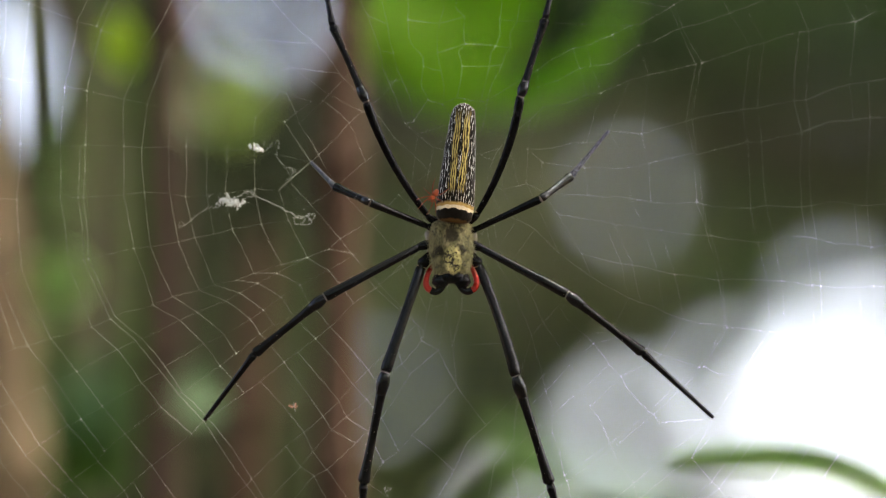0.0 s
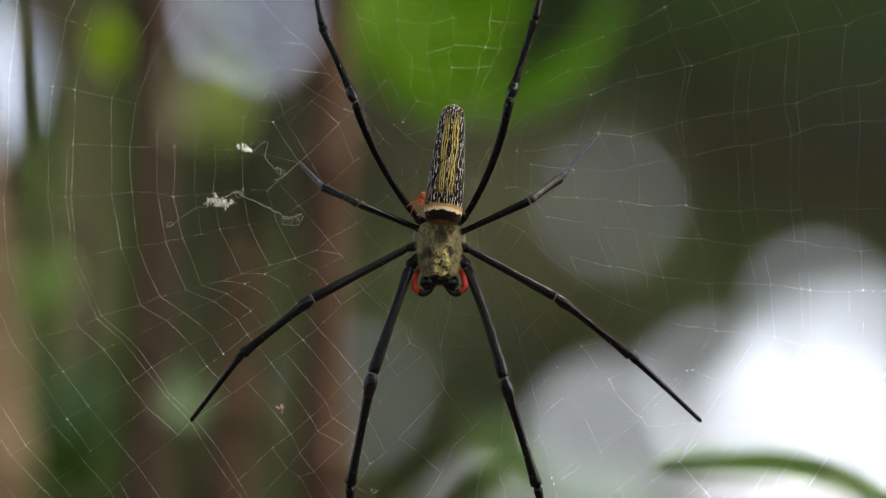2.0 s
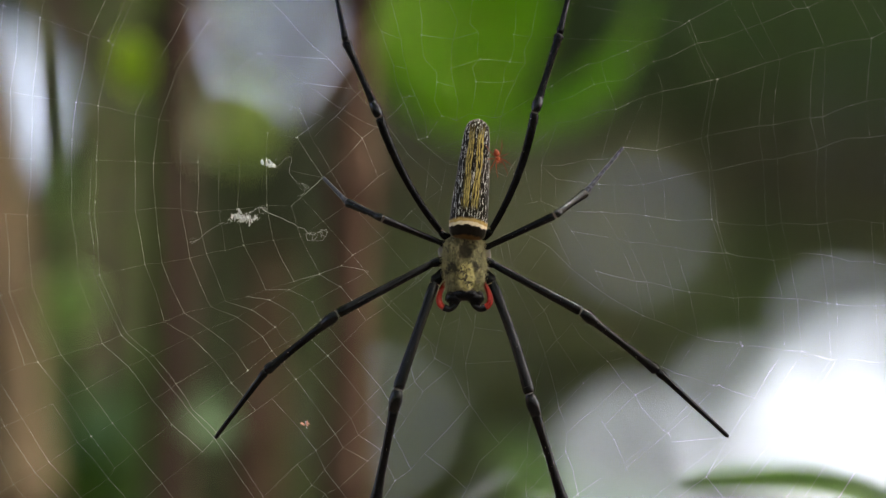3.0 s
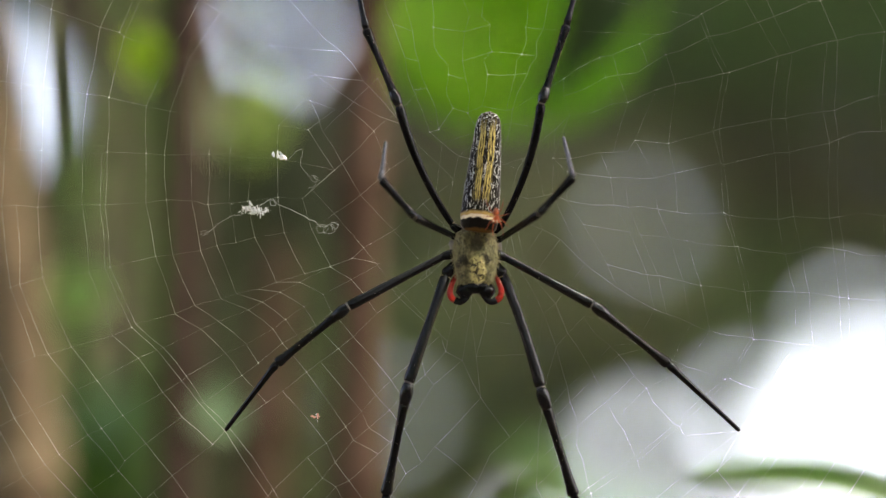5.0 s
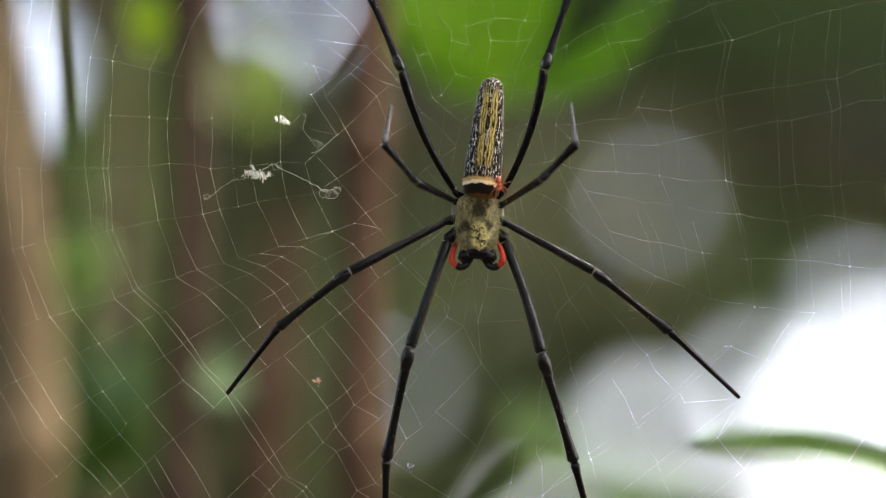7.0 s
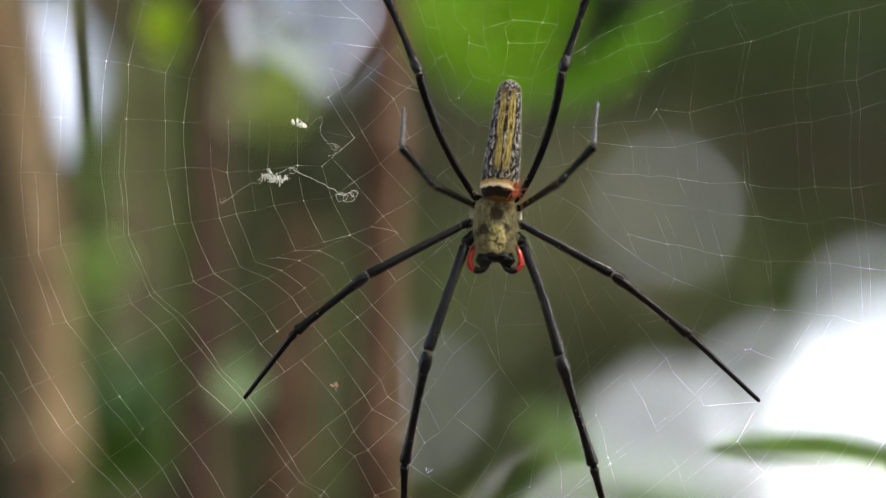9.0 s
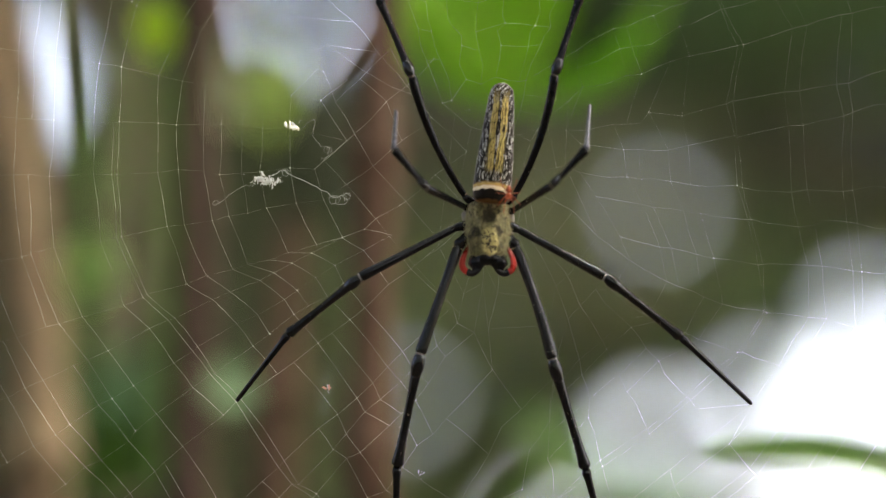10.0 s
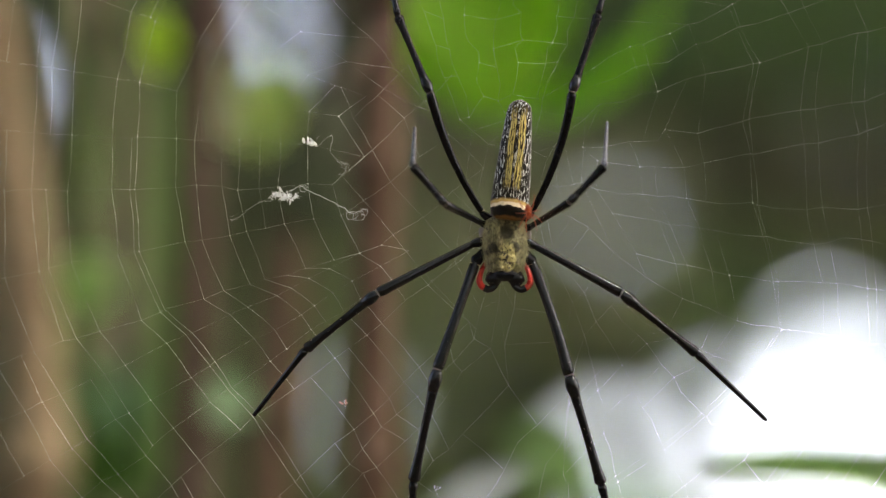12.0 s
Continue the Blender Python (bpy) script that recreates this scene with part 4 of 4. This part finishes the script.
branch(brown_sapling, [(-0.025, 0.284, 1.732), (-0.033, 0.256, 1.717), (-0.040, 0.243, 1.704), (-0.045, 0.244, 1.695)], 0.00045, 0.0003, dark_bark, "twig")
branch(brown_sapling, [(-0.053, 0.289, 1.705), (-0.060, 0.288, 1.711), (-0.068, 0.286, 1.718), (-0.074, 0.284, 1.732)], 0.00045, 0.0003, dark_bark, "twig")
branch(brown_sapling, [(-0.025, 0.287, 1.715), (-0.032, 0.245, 1.693), (-0.040, 0.232, 1.678)], 0.0017, 0.0008, dark_bark, "twig")
branch(green_b, [(-0.140, 0.712, 1.921), (-0.126, 0.428, 1.785), (-0.114, 0.287, 1.717), (-0.108, 0.290, 1.697)], 0.0015, 0.0007, dark_bark, "twig")
branch(green_b, [(-0.140, 0.717, 1.888), (-0.139, 0.431, 1.772), (-0.120, 0.345, 1.735), (-0.105, 0.348, 1.717)], 0.0028, 0.0012, dark_bark, "twig")
branch(green_b, [(-0.155, 0.746, 1.704), (-0.125, 0.371, 1.668), (-0.114, 0.217, 1.677), (-0.115, 0.212, 1.706), (-0.119, 0.224, 1.729)], 0.0023, 0.0013, olive_stalk, "twig")

branch(brown_sapling, [(-0.023, 0.278, 1.773), (-0.015, 0.334, 1.801), (0.003, 0.392, 1.823), (0.042, 0.423, 1.817), (0.078, 0.429, 1.783)], 0.004, 0.002, brown_bark)
leaf(brown_sapling, "large backlit lime-green leaf", (-0.0116, 0.3824, 1.8065), (0.0135, 0.3992, 1.7030), 0.0700, lime_leaf, (0.001, 0.392, 1.822), (0.1, -1, 0.25), 0.05, 0.12, 1.15)
leaf(brown_sapling, "curled lime-green leaf", (0.0699, 0.4178, 1.7746), (0.0120, 0.4278, 1.7125), 0.0125, lime_leaf, (0.078, 0.429, 1.783), (0.0, -1, 0.4), 0.05, 0.2, 1.9, -0.26)
leaf(dark_sapling, "small round lime-green leaf", (-0.094, 0.287, 1.715), (-0.093, 0.290, 1.697), 0.0125, bright_lime, (-0.086, 0.365, 1.751), (0.1, -1, 0.3))
leaf(olive_b, "pale green leaf", (-0.0859, 0.4354, 1.7403), (-0.0793, 0.441, 1.7047), 0.0170, pale_leaf, (-0.112, 1.010, 1.870), (0.1, -1, 0.3))
leaf(olive_b, "yellowish green leaf", (-0.072, 0.584, 1.763), (-0.075, 0.590, 1.729), 0.0255, glow_leaf, (-0.110, 1.013, 1.849), (-0.2, -1, 0.3))
leaf(green_b, "light green leaf", (-0.125, 0.447, 1.667), (-0.128, 0.451, 1.644), 0.0202, light_leaf, (-0.155, 0.729, 1.718), (0.1, -1, 0.3))
leaf(dark_sapling, "bluish-green leaf", (-0.085, 0.394, 1.614), (-0.066, 0.396, 1.606), 0.0166, blue_leaf, (-0.088, 0.387, 1.610), (0.0, -1, 0.4))
leaf(green_a, "bluish-green leaf", (-0.114, 0.604, 1.642), (-0.143, 0.607, 1.623), 0.0277, blue_leaf, (-0.107, 0.543, 1.643), (0.0, -1, 0.4))
leaf(green_a, "dark green leaf", (-0.114, 0.607, 1.619), (-0.146, 0.610, 1.604), 0.0360, green_leaf, (-0.108, 0.547, 1.616), (0.2, -1, -0.2))

arching = stem("low plant with one arching green leaf blade", [(0.208, 0.644, 1.388), (0.199, 0.624, 1.514), (0.193, 0.614, 1.577)], (0.004, 0.003), green_stalk, "low_plant", "plant", 12, (), True, 0)
leaf(arching, "arching green leaf blade", (0.1579, 0.1867, 1.54), (0.0639, 0.1823, 1.5678), 0.0104, arch_blade, (0.193, 0.614, 1.577), (0.0, -1, 0.5), 0.0, 0.1, 1.3, 0.127, 0.4)
low_plant = stem("low plant with green and bluish leaves", [(0.049, 0.675, 1.387), (0.051, 0.654, 1.515), (0.053, 0.644, 1.579)], (0.004, 0.003), green_stalk, "low_plant", "plant", 13, (), True, 0)
leaf(low_plant, "green leaf", (0.044, 0.460, 1.585), (0.018, 0.456, 1.610), 0.0212, mid_leaf, (0.053, 0.644, 1.579), (0.0, -1, 0.3), bow=0.06)
leaf(low_plant, "bluish-green leaf", (0.104, 0.762, 1.603), (0.046, 0.759, 1.625), 0.0280, blue_leaf, (0.053, 0.644, 1.579), (0.0, -1, 0.5), bow=-0.05)
leaf(low_plant, "green leaf tip", (0.013, 0.537, 1.579), (0.039, 0.534, 1.603), 0.0081, green_leaf, (0.052, 0.645, 1.575), (0.0, -1, 0.5))


def shrub():
    """A dark narrow shrub added to stand in for background shade: a forked stem with many small leaves in two tiers."""
    rnd = random.Random(77)
    ob = tagged(new("shrub"), "added dark leaf mass standing in for shade behind the stalks", "shrub")
    ob.location = (-0.125, 1.92, 0)
    b = bmesh.new()
    tube(b, spline([(0, 0, -0.05), (0.012, 0.01, 0.8), (-0.02, -0.01, 1.7), (0.0, -0.02, 1.9)], 8), [0.011 - 0.0003 * i for i in range(25)], 10)
    part("stem", b, dark_bark, ob)
    b = bmesh.new()
    tube(b, spline([(-0.02, -0.01, 1.68), (0.01, 0.0, 1.82), (0.03, -0.01, 1.96)], 6), [0.006 - 0.0003 * i for i in range(13)], 8)
    part("branch", b, dark_bark, ob)
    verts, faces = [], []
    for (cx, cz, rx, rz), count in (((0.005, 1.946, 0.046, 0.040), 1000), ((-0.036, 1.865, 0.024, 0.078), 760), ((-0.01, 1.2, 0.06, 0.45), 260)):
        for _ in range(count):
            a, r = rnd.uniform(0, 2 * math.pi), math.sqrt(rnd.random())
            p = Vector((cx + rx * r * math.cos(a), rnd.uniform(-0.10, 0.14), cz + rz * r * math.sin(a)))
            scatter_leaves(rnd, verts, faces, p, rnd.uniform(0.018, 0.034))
    tagged(raw_part("leaves", verts, faces, shade_mass_leaf, ob), kind="stuff")
    return ob


# ---- woodland further back ----
# small breaks in the foliage through which the sky shows: place and radius
GAPS = [
    ((0.546, 10.927, 3.412), -0.004), ((-0.180, 11.011, 2.884), -0.003), ((0.120, 10.995, 2.960), -0.022), ((0.190, 11.010, 2.860), -0.024), ((0.545, 11.029, 2.768), 0.038), ((0.850, 11.009, 2.895), 0.018),
    ((1.230, 10.877, 3.725), -0.0175), ((1.141, 10.972, 3.127), 0.004), ((1.158, 10.995, 2.983), 0.034), ((1.061, 11.015, 2.855), 0.034), ((1.336, 10.992, 2.999), 0.03), ((1.303, 11.030, 2.759), 0.05),
]
GAPS += [
    ((0.996, 11.033, 2.743), 0.034), ((0.900, 11.035, 2.757), 0.014), ((0.899, 11.058, 2.584), 0.012), ((0.996, 11.073, 2.488), 0.04), ((1.206, 11.066, 2.536), 0.06), ((1.416, 11.056, 2.600), 0.06),
    ((-0.492, 10.842, 3.949), 0.022), ((-0.560, 10.833, 4.005), -0.02), ((-1.318, 10.868, 3.775), 0.082), ((0.213, 11.071, 2.501), 0.027),
]


def scatter_leaves(rnd, verts, faces, p, s):
    a = Vector((rnd.gauss(0, 1), rnd.gauss(0, 0.5), rnd.gauss(0, 1))).normalized()
    b = a.cross(Vector((rnd.gauss(0, 0.5), -1, rnd.gauss(0.4, 0.5)))).normalized()
    c = a.cross(b) * s * 0.12
    k = len(verts)
    verts += [p - a * s * 0.5, p + b * s * 0.3 + c, p + a * s * 0.5, p - b * s * 0.3 + c, p - a * s * 0.05]
    faces += [(k, k + 1, k + 4), (k + 1, k + 2, k + 4), (k + 2, k + 3, k + 4), (k + 3, k, k + 4)]


def foliage(label, x0, x1, y0, y1, z0, z1, count, size, mat, seed):
    """A loose wall of many small leaves, broken by the gaps."""
    rnd, shape = random.Random(seed), random.Random(seed + 100)
    verts, faces = [], []
    clear = Vector((0, -0.973, 1.446))
    holes = [(Vector(c), r) for c, r in GAPS] if y0 > 5 else []
    for _ in range(count):
        p = Vector((rnd.uniform(x0, x1), rnd.uniform(y0, y1), rnd.uniform(z0, z1)))
        s = size * rnd.uniform(0.6, 1.4)
        kept = not any((p - (clear + (c - clear) * ((p.y - clear.y) / (c.y - clear.y)))).length < r + s * 0.48 for c, r in holes)
        scatter_leaves(shape, verts if kept else [], faces if kept else [], p, s)
    ob = raw_part("woodland_foliage", verts, faces, mat)
    return tagged(ob, label, "foliage", kind="stuff")


shrub()
foliage("dense dark green woodland foliage far behind", -6, 6, 10.3, 12.0, 0, 6.5, 30000, 0.18, wood_leaf, 31)
foliage("dense dark green thicket far behind", -2.2, 2.2, 10.4, 11.7, 2.1, 4.8, 27000, 0.12, wood_leaf, 34)
foliage("dark green leafy boughs far behind", 0.25, 3.0, 9.5, 10.2, 3.5, 5.2, 4800, 0.12, bough_leaf, 39)
foliage("brownish withered foliage far behind", 0.25, 3.0, 9.4, 10.1, 3.20, 3.48, 760, 0.12, wood_leaf_brown, 32)
foliage("brownish withered foliage far behind", -0.26, 0.05, 9.2, 9.7, 3.24, 3.52, 170, 0.12, wood_leaf_brown, 40)
foliage("deep green leafy boughs far behind", 0.50, 0.80, 8.8, 9.3, 2.76, 3.02, 300, 0.10, fern_leaf, 41)
foliage("brownish withered foliage far behind", 0.60, 0.90, 9.2, 9.7, 3.10, 3.34, 150, 0.12, wood_leaf_brown, 42)
foliage("dark green leafy boughs far behind", 0.52, 1.30, 8.8, 9.3, 3.46, 3.75, 370, 0.12, bough_leaf, 43)
foliage("greyish green young foliage far behind", 0.02, 0.54, 8.3, 8.6, 2.78, 3.17, 150, 0.11, mist_leaf, 44)
foliage("lighter green young foliage far behind", -0.6, 2.2, 9.1, 9.9, 2.0, 3.08, 4200, 0.12, low_leaf, 33)
# unseen leaf walls added round the view; they block the low sky
foliage("unseen green foliage added on the near side to block low sky light", -6.5, 6.5, -6.5, -5.5, 0, 7.0, 17000, 0.22, wood_leaf, 35)
foliage("unseen green foliage added at the side to block low sky light", -6.5, -5.5, -5.5, 11.5, 0, 7.0, 20000, 0.22, wood_leaf, 36)
foliage("unseen green foliage added at the side to block low sky light", 5.5, 6.5, -5.5, 11.5, 0, 7.0, 20000, 0.22, wood_leaf, 37)

# unseen leaf layer added overhead to dim the sky light on the spider
canopy = foliage("unseen leafy canopy added to cut the light from the sky", -7, 7, -6.5, 12, 6.5, 8.0, 30000, 0.34, wood_leaf_bright, 38)


def tree(x, y, height, spread, count, seed):
    """An unseen tree added to carry the light-blocking canopy: tapered trunk, limbs and a crown of many leaves."""
    rnd = random.Random(seed)
    ob = tagged(new("tree"), "unseen tall broad-leaved tree added under the canopy, with a dark trunk and open crown", "tree", "trees of the woodland")
    ob.location = (x, y, 0)
    b = bmesh.new()
    line = spline([(0, 0, -0.1), (0.05, 0.02, 1.2), (0.0, 0.08, height * 0.55), (0.1, 0, height)], 6)
    tube(b, line, [0.16 - 0.12 * i / (len(line) - 1) for i in range(len(line))], 14)
    for v in b.verts:
        v.co += Vector((noise.noise(v.co * 4), noise.noise(v.co * 4 + Vector((7, 1, 3))), 0)) * 0.02
    part("trunk", b, dark_bark, ob)
    tips = []
    for k in range(7):
        a = k * 2.4 + rnd.random()
        z = height * (0.5 + 0.07 * k)
        q = Vector((math.cos(a), math.sin(a), 0.35)) * spread * rnd.uniform(0.7, 1.0)
        b = bmesh.new()
        tube(b, spline([(0.02, 0.03, z), Vector((0, 0, z)) + q * 0.5 + Vector((0, 0, 0.15)), Vector((0, 0, z)) + q], 4),
             [0.05 - 0.004 * i for i in range(9)], 7)
        part("limb", b, dark_bark, ob)
        tips += [Vector((0, 0, z)) + q * u for u in (0.45, 0.75, 1.0)]
    verts, faces = [], []
    for _ in range(count):
        c = rnd.choice(tips)
        p = c + Vector((rnd.gauss(0, 0.5), rnd.gauss(0, 0.5), rnd.gauss(0, 0.3)))
        scatter_leaves(rnd, verts, faces, p, rnd.uniform(0.14, 0.28))
    tagged(raw_part("crown", verts, faces, wood_leaf_bright, ob), kind="stuff")
    return ob


for tx, ty, th, sp, ts in ((-3.6, 1.6, 7.4, 2.4, 1), (3.6, 2.8, 7.6, 2.4, 2), (-3.2, -2.6, 7.5, 2.5, 3), (4.6, -3.2, 7.2, 2.4, 4), (-4.2, 6.2, 7.8, 2.3, 5), (4.2, 7.2, 7.8, 2.3, 6)):
    tree(tx, ty, th, sp, 1800, ts)


def ground_sheet():
    b = bmesh.new()
    n = 60
    xs = [((i / n) * 2 - 1) for i in range(n + 1)]
    pos = [math.copysign(abs(x) ** 3 * 400 + abs(x) * 6, x) for x in xs]
    g = [[b.verts.new((x, y, 0.05 * noise.noise(Vector((x * 0.5, y * 0.5, 0))))) for x in pos] for y in pos]
    for i in range(n):
        for j in range(n):
            b.faces.new((g[i][j], g[i][j + 1], g[i + 1][j + 1], g[i + 1][j]))
    m = material("leaf_litter", (0.06, 0.045, 0.03), 0.9)
    q = Nodes(m)
    v = q.coords()
    q.color(q.mix(q.noise(v, 9, 6, 0.7), (0.025, 0.018, 0.011), (0.13, 0.09, 0.05)))
    q.bump(q.noise(v, 25, 5), 0.6, 0.03)
    return tagged(part("ground", b, m), "forest floor covered with brown leaf litter", "ground", kind="structure")


ground_sheet()


# ---- what moves ----
def leg_rows(keys, pieces, points0):
    """Rows for a leg's parts from its joints at several times; every segment keeps its own length."""
    base0, knee0, ankle0, tip0 = [mm(p) - BODY for p in points0]
    lf, lt, lm = (knee0 - base0).length, (ankle0 - knee0).length, (tip0 - ankle0).length
    rows_f, rows_p, rows_t, rows_m = [], [], [], []
    for t, pts in keys:
        base, knee, ankle, tip = [mm(p) - BODY for p in pts]
        knee = base + (knee - base).normalized() * lf
        ankle = knee + (ankle - knee).normalized() * lt
        tip = ankle + (tip - ankle).normalized() * lm
        f = between(base, knee)
        inv = f.inverted()
        tm = inv @ between(knee, ankle)
        rows_f.append((t, f))
        rows_p.append((t, tm))
        rows_t.append((t, tm @ pose(0, 0, lt * 0.18)))
        rows_m.append((t, inv @ between(ankle, tip)))
    for ob, r in zip(pieces, (rows_f, rows_p, rows_t, rows_m)):
        walk(ob, r)
    for hair in pieces[0].children:
        if hair.name.startswith("leg_hair") and hair.matrix_basis.translation.length > 1e-6:
            walk(hair, rows_t)


def motions():
    l_1 = T3L_0
    l_2 = [(0.8, -6.0, 4.1), (-8.0, -19.0, 8.4), (-15.7, -19.0, 17.1), (-14.6, -14.0, 25.8)]
    l_3 = [(0.8, -6.0, 4.1), (-8.0, -19.0, 8.4), (-15.5, -19.0, 17.2), (-13.9, -14.0, 26.5)]
    l_4 = [(0.8, -6.0, 4.1), (-8.0, -19.0, 8.4), (-15.7, -19.0, 17.3), (-15.1, -14.0, 27.3)]
    l_lift = [tuple(p + (q - p) * 0.33 for p, q in zip(a, b)) for a, b in zip(l_1, l_2)]
    leg_rows([(0, l_1), (3.0, l_1), (3.2, l_lift), (4.3, l_2), (5.5, l_2), (7.5, l_3), (9.4, l_4), (12, l_4)], third_left, T3L_0)
    r_2 = [(11.7, -6.0, 3.4), (20.2, -20.5, 9.0), (27.8, -20.5, 17.1), (26.4, -9.5, 26.3)]
    r_3 = [(11.7, -6.0, 3.4), (20.2, -20.5, 9.0), (28.3, -20.5, 17.2), (28.0, -9.5, 26.9)]
    r_4 = [(11.7, -6.0, 3.4), (20.2, -20.5, 9.0), (28.2, -20.5, 17.4), (29.3, -9.5, 27.7)]
    r_lift = [tuple(p + (q - p) * 0.18 for p, q in zip(a, b)) for a, b in zip(T3R_0, r_2)]
    leg_rows([(0, T3R_0), (3.0, T3R_0), (3.2, r_lift), (4.4, r_2), (5.5, r_2), (7.5, r_3), (9.4, r_4), (12, r_4)], third_right, T3R_0)
    h_0 = [(0.9, -6.0, 6.3), (-13.8, -11.0, 33.7), (-21.4, -7.0, 51.2), (-26.3, 0.0, 75.4)]
    leg_rows([(0, h_0), (2.5, h_0), (3.2, h_0), (4.7, H4L), (12, H4L)], hind_left, H4L)
    g_0 = [(11.9, -6.0, 6.6), (22.6, -11.0, 35.0), (28.3, -7.0, 52.7), (33.8, 0.0, 75.4)]
    leg_rows([(0, g_0), (3.2, g_0), (4.7, H4R), (12, H4R)], hind_right, H4R)

    def at(p, turn, tip=0.0):
        return WEB @ Matrix.Translation(mm(p)) @ pose(0, 0, 0, 0, turn, 0) @ pose(0, 0, 0, 0, 0, tip)

    walk(male, [
        (0.0, at((2.0, -13.0, 11.3), 35)), (1.9, at((1.8, -13.0, 11.1), 35)), (2.0, at((1.8, -14.0, 10.9), 20)),
        (2.1, at((6.1, -13.5, 14.1), 15)), (2.2, at((9.1, -13.5, 17.8), 15)), (2.3, at((11.5, -13.5, 24.0), 10)),
        (2.4, at((12.1, -13.5, 26.6), 8)), (2.5, at((12.8, -13.0, 28.8), 0)), (2.6, at((13.2, -18.0, 30.1), -10)),
        (2.7, at((14.0, -16.0, 29.3), -25)), (2.8, at((15.1, -12.0, 26.6), -20)), (2.9, at((14.6, -12.0, 25.0), -15)),
        (3.0, at((13.7, -12.0, 24.0), -15)), (3.2, at((13.0, -12.0, 23.7), -15)), (4.0, at((12.5, -13.0, 17.1), -10)),
        (4.7, at((10.7, -14.0, 9.0), -5)), (7.5, at((10.8, -14.0, 8.2), -8)), (9.4, at((10.7, -14.0, 7.5), 0)),
        (11.0, at((10.8, -14.0, 7.2), -5)), (12.0, at((11.2, -14.0, 6.9), -10)),
    ])


motions()
